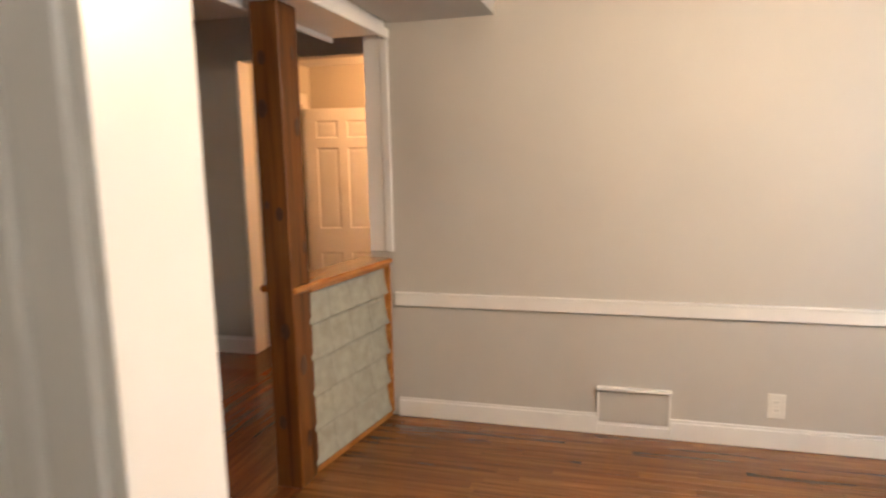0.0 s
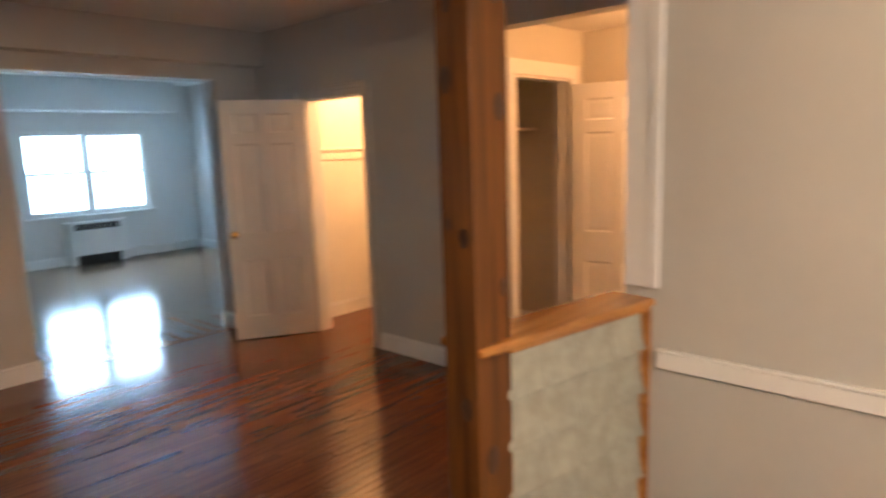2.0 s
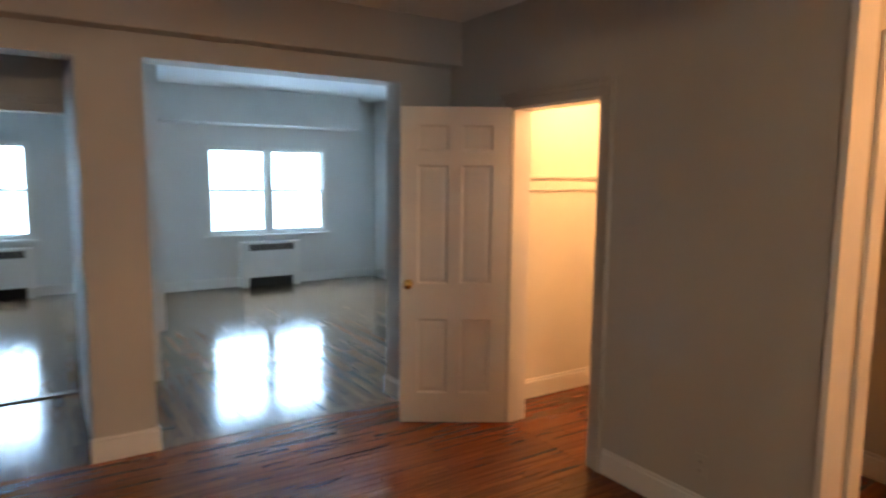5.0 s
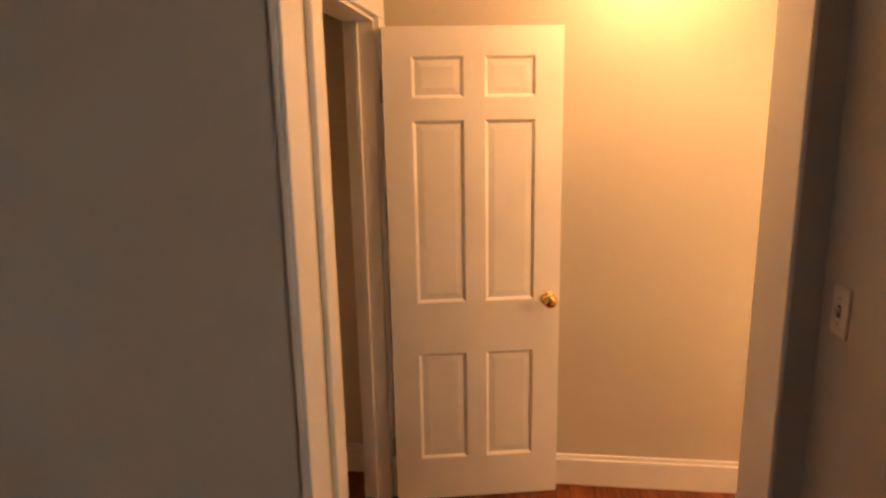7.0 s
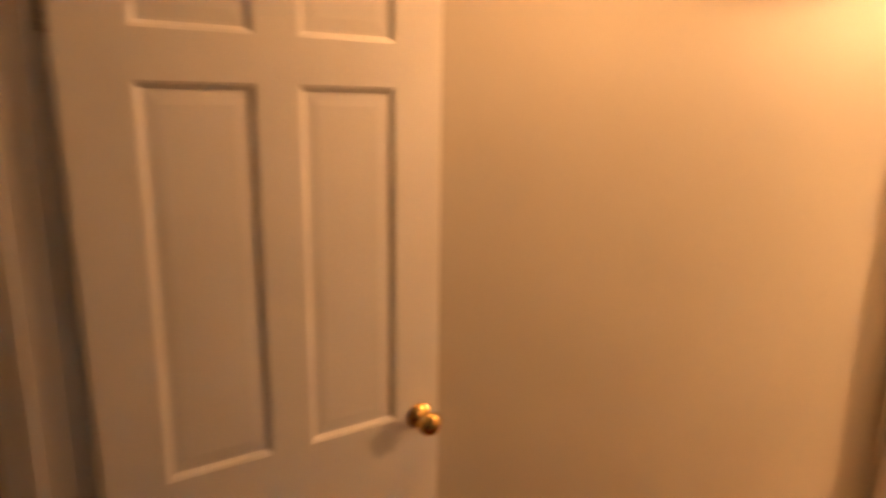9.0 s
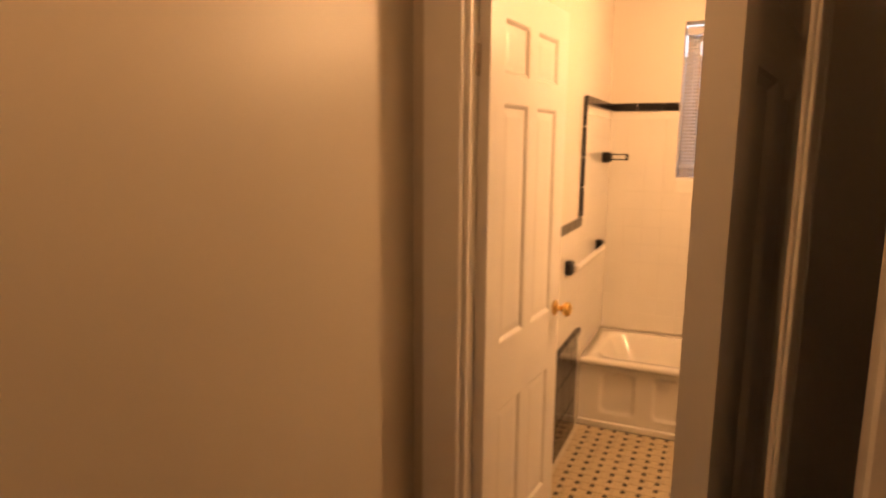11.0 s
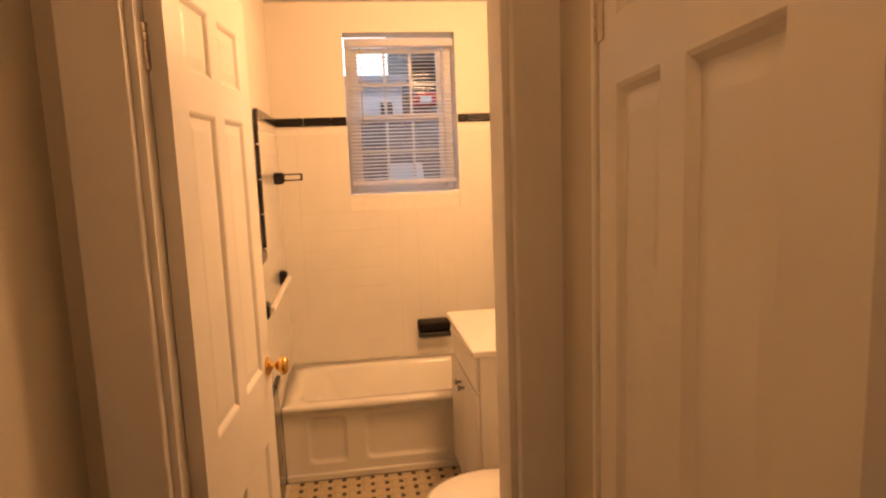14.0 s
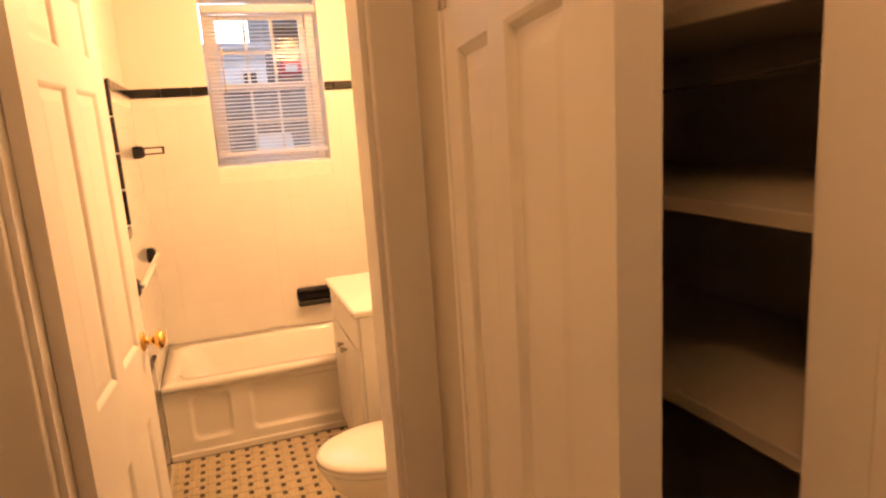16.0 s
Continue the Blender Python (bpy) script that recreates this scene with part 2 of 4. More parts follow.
def casing_x(x0, x1, z1, y, side, w=0.09, t=0.02, left=True, right=True, flat=False):
    """Flat door casing with a raised back band, on a wall along x."""
    bm = bmesh.new()

    def strip(a, b, c, d, deep):
        p, q = sorted((y, y + side * deep))
        box(bm, a, b, p, q, c, d, bevel=0.003)
    lo, hi = (x0 - w if left else x0), (x1 + w if right else x1)
    if flat:
        strip(x0 - w, x0, 0, z1, t)
        strip(x1, x1 + w, 0, z1, t)
        strip(lo, hi, z1, z1 + w, t)
        return bm
    if left:
        strip(x0 - w * 0.62, x0, 0, z1, t * 0.8)
        strip(x0 - w, x0 - w * 0.62, 0, z1, t * 1.15)
        strip(x0 - w - 0.018, x0 - w, 0, z1 + w, t * 1.6)
    if right:
        strip(x1, x1 + w * 0.62, 0, z1, t * 0.8)
        strip(x1 + w * 0.62, x1 + w, 0, z1, t * 1.15)
        strip(x1 + w, x1 + w + 0.018, 0, z1 + w, t * 1.6)
    strip(lo, hi, z1, z1 + w * 0.62, t * 0.8)
    strip(lo, hi, z1 + w * 0.62, z1 + w, t * 1.15)
    strip(lo - (0.018 if left else 0), hi + (0.018 if right else 0), z1 + w, z1 + w + 0.018, t * 1.6)
    return bm


def casing_y(y0, y1, z1, x, side, w=0.09, t=0.02, left=True, right=True, flat=False):
    bm = casing_x(y0, y1, z1, 0, 1, w, t, left, right, flat)
    for v in bm.verts:
        v.co = (x + side * v.co.y, v.co.x, v.co.z)
    return bm


# ---- structure ----
WALL_T = 0.13
structure("floor", boxes((-11.3, 3.4, -1.9, 6.5, -0.2, -0.012)), DARK, "dark subfloor under the wooden boards", "floor")

# south wall of the dining area and the foyer, with the doorway walked through and the entrance doorway
structure("wall_south", boxes(*wall_x(0.19, 0.32, -4.81, 3.2, 2.66, [(-4.42, -3.40, 0, 2.03), (0.264, 1.24, 0, 2.08)])), WALL, "greige painted wall with two doorways", "wall")
structure("door_jamb_lining", boxes((0.264, 0.279, 0.185, 0.325, 0, 2.08), (1.225, 1.24, 0.185, 0.325, 0, 2.08), (0.279, 1.225, 0.185, 0.325, 2.065, 2.08)), TRIM, "white painted lining of the dining doorway", "door frame")
structure("dining_casing", casing_x(0.264, 1.24, 2.08, 0.19, -1, 0.10), TRIM, "white painted casing round the dining doorway", "door frame")
# dining wall with chair rail, stepping back past the rail's end
structure("wall_north_dining", boxes((-0.735, 2.10, 3.30, 3.44, 0, 2.66), (2.10, 3.2, 3.40, 3.54, 0, 2.66)), WALL, "greige painted dining wall with a white chair rail", "wall")
structure("wall_east", boxes(*wall_y(3.2, 3.34, -1.8, 3.54, 2.66, [(1.2, 2.6, 0.85, 2.1)])), WALL, "greige painted wall with a window", "wall")
structure("wall_pier", boxes((-0.735, -0.62, 3.44, 3.66, 0, 2.66), (-0.86, -0.80, 3.66, 4.22, 0, 2.66)), WALL, "greige painted wall pier between dining area and hall", "wall")
# north wall of the foyer: closet opening and hall opening
structure("wall_north_foyer", boxes(*wall_x(4.22, 4.36, -4.81, -0.80, 2.66, [(-4.10, -3.36, 0, 2.02), (-2.14, -0.93, 0, 2.32)])), WALL, "greige painted foyer wall with closet and hall openings", "wall")
# west wall of the foyer with passage and living room openings
structure("wall_west", boxes(*wall_y(-5.02, -4.81, 0.19, 6.35, 2.70, [(1.16, 1.895, 0, 2.20), (2.218, 3.816, 0, 2.22)])), WALL, "greige painted wall with two wide openings and a pier between", "wall")
structure("shallow_beam", boxes((-4.81, -4.67, 0.32, 4.22, 2.345, 2.64), bevel=0.006), WALL, "shallow painted beam across the wall above the openings", "trim")
# hall
structure("wall_hall_west", boxes(*wall_y(-2.26, -2.14, 4.36, 5.54, 2.66, [(4.51, 5.215, 0, 2.06)])), HALLP, "warm grey painted hall wall with a closet doorway", "wall")
structure("wall_hall_north", boxes((-2.14, 0.42, 5.41, 5.54, 0, 2.66)), HALLP, "warm grey painted end wall of the hall", "wall")
structure("wall_hall_south", boxes(*wall_x(4.36, 4.42, -0.93, 0.30, 2.66, [(-0.748, -0.09, 0, 2.05)])), HALLP, "warm grey painted hall wall with the linen closet doorway", "wall")
structure("wall_bath_door", boxes(*wall_y(0.30, 0.42, 4.36, 5.41, 2.66, [(4.52, 5.25, 0, 2.05)])), HALLP, "warm grey painted wall with the bathroom doorway", "wall")
# coat closet, hall closet and linen closet shells
structure("wall_closet", boxes((-4.50, -4.38, 4.36, 6.05, 0, 2.66), (-4.38, -2.96, 5.93, 6.05, 0, 2.66), (-3.12, -3.0, 4.36, 5.93, 0, 2.66)), CLOSETP, "cream painted inside walls of the coat closet", "wall")
structure("wall_hall_closet", boxes((-2.96, -2.86, 4.36, 5.54, 0, 2.66), (-2.86, -2.26, 5.42, 5.54, 0, 2.66), (-2.86, -2.26, 4.36, 4.42, 0, 2.66)), SHELFP, "cream painted inside walls of the hall closet", "wall")
structure("wall_linen_closet", boxes((-0.80, 0.30, 3.80, 3.86, 0, 2.66), (0.20, 0.30, 3.86, 4.36, 0, 2.66)), SHELFP, "cream painted inside walls of the linen closet", "wall")
# bathroom shell
structure("wall_bath_north", boxes((0.42, 2.76, 5.25, 5.40, 0, 2.66)), CREAM, "cream painted bathroom wall above the tiles", "wall")
structure("wall_bath_east", boxes(*wall_y(2.645, 2.80, 3.70, 5.25, 2.66, [(4.225, 4.845, 1.335, 2.24)])), CREAM, "cream painted bathroom wall with a window", "wall")
structure("wall_bath_south", boxes((0.30, 2.645, 3.70, 3.85, 0, 2.66)), CREAM, "cream painted bathroom wall behind the vanity", "wall")
structure("wall_bath_west", boxes((0.30, 0.42, 3.85, 4.36, 0, 2.66)), CREAM, "cream painted bathroom side wall", "wall")
# living room and bedroom shells
structure("wall_living_west", boxes(*wall_y(-10.25, -10.03, 2.75, 6.35, 2.80, [(3.68, 5.40, 0.74, 1.98)])), LIVP, "grey-blue lit living room wall with a double window", "wall")
structure("wall_living_north", boxes((-10.03, -5.02, 6.20, 6.35, 0, 2.80)), LIVP, "greige painted living room side wall", "wall")
structure("wall_living_south", boxes((-10.6, -7.8, 2.65, 2.75, 0, 2.80), (-7.9, -7.8, 2.45, 2.65, 0, 2.80), (-7.9, -6.15, 2.35, 2.45, 0, 2.80), (-6.27, -6.15, 2.10, 2.35, 0, 2.80), (-6.15, -5.02, 1.90, 2.218, 0, 2.80)), LIVP, "greige painted wall between living room and bedroom", "wall")
structure("wall_passage_south", boxes((-6.15, -5.02, 1.0, 1.16, 0, 2.80)), WALL, "greige painted passage wall", "wall")
structure("wall_bedroom_door", boxes(*wall_y(-6.27, -6.15, -0.8, 2.10, 2.80, [(1.34, 2.03, 0, 2.0)])), WALL, "greige painted wall with the bedroom doorway", "wall")
structure("wall_bedroom_west", boxes(*wall_y(-10.75, -10.6, -0.8, 2.75, 2.80, [(0.75, 1.66, 0.74, 1.98)])), LIVP, "pale bedroom wall with a window", "wall")
structure("wall_bedroom_south", boxes((-10.6, -6.27, -0.95, -0.8, 0, 2.80)), LIVP, "pale bedroom side wall", "wall")
# kitchen end behind the first doorway, and the entrance lobby
structure("wall_kitchen", boxes((-0.9, -0.77, -1.8, 0.19, 0, 2.66), (-0.9, 3.34, -1.93, -1.8, 0, 2.66)), WALL, "plain painted wall closing the room at the start", "wall")
structure("wall_lobby", boxes((-4.95, -4.81, -1.5, 0.19, 0, 2.66), (-3.2, -3.06, -1.5, 0.19, 0, 2.66), (-4.81, -3.2, -1.64, -1.5, 0, 2.66)), CREAM, "pale lobby wall beyond the entrance doorway", "wall")
structure("ceiling", boxes((-4.81, 3.2, -1.8, 4.22, 2.64, 2.72)), CEIL, "warm white painted ceiling", "ceiling")
structure("ceiling_hall", boxes((-2.14, 0.30, 4.36, 5.41, 2.42, 2.5)), CEIL, "low cream painted hall ceiling", "ceiling")
structure("ceiling_bath", boxes((0.42, 2.645, 3.85, 5.25, 2.40, 2.5)), CEIL, "cream painted bathroom ceiling", "ceiling")
structure("ceiling_closets", boxes((-4.38, -3.12, 4.36, 5.93, 2.46, 2.5), (-2.86, -2.26, 4.42, 5.42, 2.46, 2.5), (-0.80, 0.2, 3.86, 4.36, 2.40, 2.5)), CEIL, "painted closet ceilings", "ceiling")
structure("ceiling_living", boxes((-10.6, -5.02, -0.8, 6.2, 2.70, 2.80)), LIVC, "white living room ceiling", "ceiling")
structure("ceiling_lobby", boxes((-4.81, -3.2, -1.5, 0.19, 2.5, 2.6)), CEIL, "painted lobby ceiling", "ceiling")
structure("window_soffit", boxes((-10.03, -9.55, 2.75, 5.75, 2.25, 2.70)), LIVP, "boxed beam along the window wall ceiling", "soffit")
# beam over the partition and the dropped soffit beside it
structure("beam_casing", boxes((-0.92, -0.60, 0.32, 3.30, 2.26, 2.64), bevel=0.004), TRIM, "white boxed beam over the half wall", "beam")
structure("beam_edge_trim", boxes((-0.60, -0.575, 0.32, 3.30, 2.235, 2.29), (-0.945, -0.92, 0.32, 3.30, 2.235, 2.29), bevel=0.005), TRIM, "white moulding along the beam edges", "trim")
structure("dropped_soffit", boxes((-0.575, 0.03, 0.32, 3.30, 2.32, 2.64), bevel=0.003), WALL, "dropped painted soffit beside the beam", "soffit")
structure("corner_trim", boxes((-0.63, -0.585, 3.275, 3.30, 1.02, 2.235), (-0.73, -0.63, 3.285, 3.30, 1.02, 2.26), bevel=0.003), TRIM, "white board facing the wall end over the half wall", "trim")

# baseboards
baseboard(base_x(-0.58, 0.60, 3.30, -1, 0.118))
baseboard(base_x(0.60, 0.99, 3.30, -1, 0.07))
baseboard(base_x(0.99, 2.115, 3.30, -1, 0.118))
baseboard(base_y(3.282, 3.382, 2.10, 1, 0.118))
baseboard(base_x(2.118, 3.2, 3.40, -1, 0.118))
baseboard(base_x(-3.26, -2.14, 4.22, -1, 0.14))
baseboard(base_x(-4.81, -4.21, 4.22, -1, 0.14))
baseboard(base_y(0.338, 1.142, -4.81, 1, 0.14))
baseboard(base_x(-5.02, -4.81, 1.16, 1, 0.14))
baseboard(base_y(1.877, 2.236, -4.81, 1, 0.14))
baseboard(base_x(-5.02, -4.81, 2.218, 1, 0.14))
baseboard(base_y(3.798, 4.20, -4.81, 1, 0.14))
baseboard(base_x(-5.02, -4.81, 3.816, -1, 0.14))
baseboard(base_x(-6.15, -5.02, 1.16, 1, 0.14))
baseboard(base_x(-4.81, -4.53, 0.32, 1, 0.14))
baseboard(base_x(-3.28, 0.264, 0.32, 1, 0.14))
baseboard(base_x(-2.14, 0.30, 5.41, -1, 0.15))
baseboard(base_y(4.36, 5.93, -4.38, 1, 0.14))
baseboard(base_y(4.42, 5.42, -2.86, 1, 0.14))
baseboard(base_x(-2.86, -2.26, 5.42, -1, 0.14))
baseboard(base_y(2.75, 6.2, -10.03, 1, 0.14))
baseboard(base_x(-10.03, -5.02, 6.20, -1, 0.14))
baseboard(base_y(-0.8, 2.65, -10.6, 1, 0.14))
baseboard(base_x(-10.6, -7.9, 2.65, -1, 0.14))
baseboard(base_y(3.66, 4.22, -0.86, -1, 0.14))

# chair rail, casings, linings
structure("chair_rail", boxes((-0.585, 2.085, 3.276, 3.30, 0.695, 0.762), (-0.585, 2.09, 3.270, 3.30, 0.762, 0.776), bevel=0.004), TRIM, "white painted chair rail with a square end", "chair rail")
structure("low_ledge", boxes((2.13, 3.2, 3.33, 3.40, 0.47, 0.50), bevel=0.006), TRIM, "low white ledge on the recessed wall", "ledge")
structure("closet_casing", casing_x(-4.10, -3.36, 2.02, 4.22, -1, 0.075), WALL, "painted casing round the coat closet", "door frame")
structure("closet_jamb", boxes((-4.10, -4.085, 4.22, 4.36, 0, 2.02), (-3.375, -3.36, 4.22, 4.36, 0, 2.02), (-4.085, -3.375, 4.22, 4.36, 2.005, 2.02)), TRIM, "white painted closet door lining", "door frame")
structure("hall_corner_trim", boxes((-2.158, -2.14, 4.205, 4.225, 0, 2.32), (-2.14, -2.128, 4.205, 4.36, 0, 2.32), bevel=0.003), TRIM, "white painted corner board at the hall opening", "trim")
structure("hall_jamb_board", boxes((-0.942, -0.93, 4.21, 4.43, 0, 2.32), bevel=0.003), TRIM, "painted board on the hall opening's jamb", "trim")
structure("hall_closet_casing", casing_y(4.51, 5.215, 2.06, -2.14, 1, 0.10, 0.02, flat=True), TRIM, "white casing round the hall closet doorway", "door frame")
structure("hall_closet_jamb", boxes((-2.26, -2.14, 4.51, 4.525, 0, 2.06), (-2.26, -2.14, 5.20, 5.215, 0, 2.06), (-2.26, -2.14, 4.525, 5.20, 2.045, 2.06), (-2.215, -2.2, 5.188, 5.2, 0, 2.045), (-2.215, -2.2, 4.525, 4.537, 0, 2.045)), TRIM, "white lining and stop of the hall closet doorway", "door frame")
structure("bath_casing", casing_y(4.52, 5.25, 2.05, 0.30, -1, 0.115, 0.03, flat=True), TRIM, "white casing round the bathroom doorway", "door frame")
structure("bath_jamb", boxes((0.30, 0.42, 4.52, 4.535, 0, 2.05), (0.30, 0.42, 5.235, 5.25, 0, 2.05), (0.30, 0.42, 4.535, 5.235, 2.035, 2.05)), TRIM, "white lining of the bathroom doorway", "door frame")
structure("linen_casing", casing_x(-0.748, -0.09, 2.05, 4.42, 1, 0.10), TRIM, "white casing round the linen closet doorway", "door frame")
structure("linen_jamb", boxes((-0.748, -0.736, 4.36, 4.42, 0, 2.05), (-0.105, -0.09, 4.30, 4.42, 0, 2.05), (-0.736, -0.105, 4.36, 4.42, 2.035, 2.05)), TRIM, "white lining of the linen closet doorway", "door frame")
structure("bedroom_casing", casing_y(1.34, 1.895, 2.0, -6.15, 1, 0.09, right=False), WALL, "painted casing round the bedroom doorway", "door frame")
structure("entrance_casing", casing_x(-4.42, -3.40, 2.03, 0.32, 1, 0.09), WALL, "painted casing round the entrance doorway", "door frame")
structure("entrance_jamb", boxes((-4.42, -4.385, 0.17, 0.325, 0, 2.03), (-3.435, -3.40, 0.17, 0.325, 0, 2.03), (-4.385, -3.435, 0.17, 0.325, 1.995, 2.03)), DARKW, "dark metal entrance door frame", "door frame")
structure("saddle_entrance", boxes((-4.42, -3.40, 0.10, 0.36, -0.01, 0.012), bevel=0.004), mat("stone_saddle", (0.22, 0.2, 0.17), 0.5, var=0.15, scale=20), "grey stone saddle of the entrance doorway", "threshold")
structure("saddle_bedroom", boxes((-6.20, -6.12, 1.34, 2.03, -0.01, 0.014), bevel=0.004), DARKW, "dark wooden bedroom threshold", "threshold")
structure("saddle_bath", boxes((0.29, 0.44, 4.535, 5.235, -0.01, 0.012), bevel=0.004), mat("marble_saddle", (0.6, 0.56, 0.5), 0.3, var=0.1, scale=15), "pale marble bathroom saddle", "threshold")
# ---- doors ----


def hinge(parent, x, y, z):
    bm = boxes((x - 0.006, x + 0.03, y - 0.0025, y + 0.0025, z - 0.045, z + 0.045))
    for k in range(5):
        cyl(bm, 0.007, 0.007, 0.016, Matrix.Translation((x - 0.006, y, z - 0.036 + 0.018 * k)), 12)
    return part("hinge", bm, STEEL, parent, "painted-over steel hinge")


def knob(parent, x, y, z, side):
    """Round brass knob with rosette; side: +1 or -1 along y."""
    k = part("knob", lathe(bmesh.new(), [(0.030, 0), (0.031, 0.004), (0.026, 0.009), (0.011, 0.012), (0.010, 0.028), (0.018, 0.034), (0.027, 0.044), (0.029, 0.052), (0.025, 0.062), (0.014, 0.068)],
                            m=pose(0, 0, 0, -90 * side)), BRASS, parent, "polished brass door knob", smooth=True)
    k.location = (x, y, z)
    return k


def six_panel_door(name, label, w, m, h=2.02, t=0.036, knob_z=0.915, hinge_side=1, sides=(-1, 1)):
    """A moulded six-panel door; the hinge edge at x 0, the leaf along +x, its thickness about y 0."""
    d = thing(name, label, "door", "six-panel doors", m)
    s, mid = 0.155 * w, 0.115 * w
    xs = [(s, (w - mid) / 2), ((w + mid) / 2, w - s)]
    zs = [(0.20, 0.69), (0.915, 1.665), (1.75, 1.91)]
    bm = bmesh.new()
    for a, b in ((0, s), ((w - mid) / 2, (w + mid) / 2), (w - s, w)):
        box(bm, a, b, -t / 2, t / 2, 0.008, h)
    rails = [0.008, *[v for z in zs for v in z], h]
    for a, b in zip(rails[0::2], rails[1::2]):
        for x0, x1 in xs:
            box(bm, x0, x1, -t / 2, t / 2, a, b)
    part("leaf", bm, DOORP, d)
    for x0, x1 in xs:
        for z0, z1 in zs:
            bm = bmesh.new()
            box(bm, x0, x1, -0.006, 0.006, z0, z1)
            for side in (-1, 1):
                # sloped moulding round the recess, then the raised field
                e, f, g = 0.013, 0.018, 0.040
                ring = []
                for inset, y in ((0.0, t / 2), (e * 0.4, t / 2 - 0.0025), (e, 0.0080), (f, 0.0080), (g, 0.0105)):
                    ring.append([bm.verts.new((px, side * y, pz)) for px, pz in
                                 ((x0 + inset, z0 + inset), (x1 - inset, z0 + inset), (x1 - inset, z1 - inset), (x0 + inset, z1 - inset))])
                for p, q in zip(ring, ring[1:]):
                    for i in range(4):
                        bm.faces.new((p[i], p[(i + 1) % 4], q[(i + 1) % 4], q[i]))
                bm.faces.new(ring[-1])
            part("panel", bm, DOORP, d)
    for side in sides:
        knob(d, w - 0.052, side * t / 2, knob_z, side)
    part("latch_plate", boxes((w - 0.001, w + 0.0015, -0.011, 0.011, knob_z - 0.03, knob_z + 0.03)), BRASS, d, "brass latch plate")
    for z in (0.25, 1.78):
        hinge(d, 0.0, hinge_side * t / 2, z)
    return d


six_panel_door("closet_door", "white six-panel closet door standing open", 0.68, pose(-4.10, 4.20, 0, 0, 0, -122), hinge_side=-1)
six_panel_door("hall_closet_door", "white six-panel closet door with brass knob, swung open", 0.715, pose(-2.11, 5.20, 0, 0, 0, 12), hinge_side=1)
six_panel_door("bathroom_door", "white six-panel bathroom door open inward", 0.69, pose(0.36, 5.215, 0, 0, 0, -4.8), hinge_side=1, sides=(-1,))
six_panel_door("linen_closet_door", "white six-panel linen closet door slightly ajar", 0.625, pose(-0.107, 4.472, 0, 0, 0, 170.5) @ Matrix.Diagonal((1, 1, 0.978, 1)), hinge_side=-1)

# ---- half wall of glass blocks ----
half = thing("glass_block_half_wall", "half wall of patterned glass blocks with wooden cap", "half wall", m=pose(-0.812, 2.51, 0, 0, 0, -9.5))
L, CAPZ = 0.79, 0.955
part("mortar_bed", boxes((-0.042, 0.042, 0.0, L, 0.03, CAPZ - 0.01)), MORTAR, half, "white mortar between the glass blocks")
part("base_strip", boxes((-0.062, 0.066, 0.0, L, 0.0, 0.03), bevel=0.004), PINE_Y, half, "yellowed wooden base strip")
part("end_strip", boxes((-0.055, 0.079, L - 0.020, L, 0.03, CAPZ), bevel=0.003), PINE_Y, half, "narrow wooden end strip")
ROWS, COLS = 5, 4
bw, bh = (L - 0.024) / COLS, (CAPZ - 0.04) / ROWS
bm = bmesh.new()
# each block swells towards its lower edge, so that every course ends in a bright ledge
prof = [(0.043, 0.5), (0.046, 0.30), (0.052, 0.0), (0.062, -0.26), (0.073, -0.42), (0.075, -0.46), (0.060, -0.5)]
prof = prof + [(-x, v) for x, v in prof[::-1]]
ends = [[bm.verts.new((x * k, y, v * (bh - 0.004))) for x, v in prof] for y, k in
        ((-bw / 2 + 0.0005, 0.98), (-bw / 2 + 0.008, 1.0), (bw / 2 - 0.008, 1.0), (bw / 2 - 0.0005, 0.98))]
for a, b in zip(ends, ends[1:]):
    for q in range(len(prof)):
        bm.faces.new((a[q], a[(q + 1) % len(prof)], b[(q + 1) % len(prof)], b[q]))
bm.faces.new(ends[0])
bm.faces.new(ends[-1][::-1])
block_mesh = mesh("glass_block", bm, BLOCK, True)
for r in range(ROWS):
    for c in range(COLS):
        ob = new("glass_block", block_mesh)
        ob.parent, ob.location = half, (0, bw * (c + 0.5), 0.035 + bh * (r + 0.5))
bm = boxes((-0.105, 0.105, -0.145, L - 0.01, CAPZ, CAPZ + 0.032), bevel=0.008)
box(bm, -0.085, 0.085, 0.0, L - 0.01, CAPZ - 0.02, CAPZ, bevel=0.006)
part("cap", bm, PINE_Y, half, "varnished pine cap board with moulded edge")

post = thing("wooden_post", "tall knotty pine post from floor to beam", "post", m=pose(-0.814, 2.435, 0))
part("shaft", boxes((-0.068, 0.068, -0.088, 0.088, 0.0, 2.26), bevel=0.004), PINE, post)
rk = random.Random(4)


def knot(face, u, z, size):
    size *= 1.6
    prof = [(size, 0), (size * 0.9, 0.0012), (size * 0.35, 0.0016)]
    bm = lathe(bmesh.new(), prof, 14)
    for v in bm.verts:
        v.co.x *= 0.75
        v.co.y *= 1.25
    m = {"front": pose(u, -0.0882, z, 90), "right": pose(0.0682, u, z, 90, 0, 90), "left": pose(-0.0682, u, z, 90, 0, -90)}[face]
    k = part("knot", bm, KNOT, post, "dark oval knot")
    k.matrix_local = m


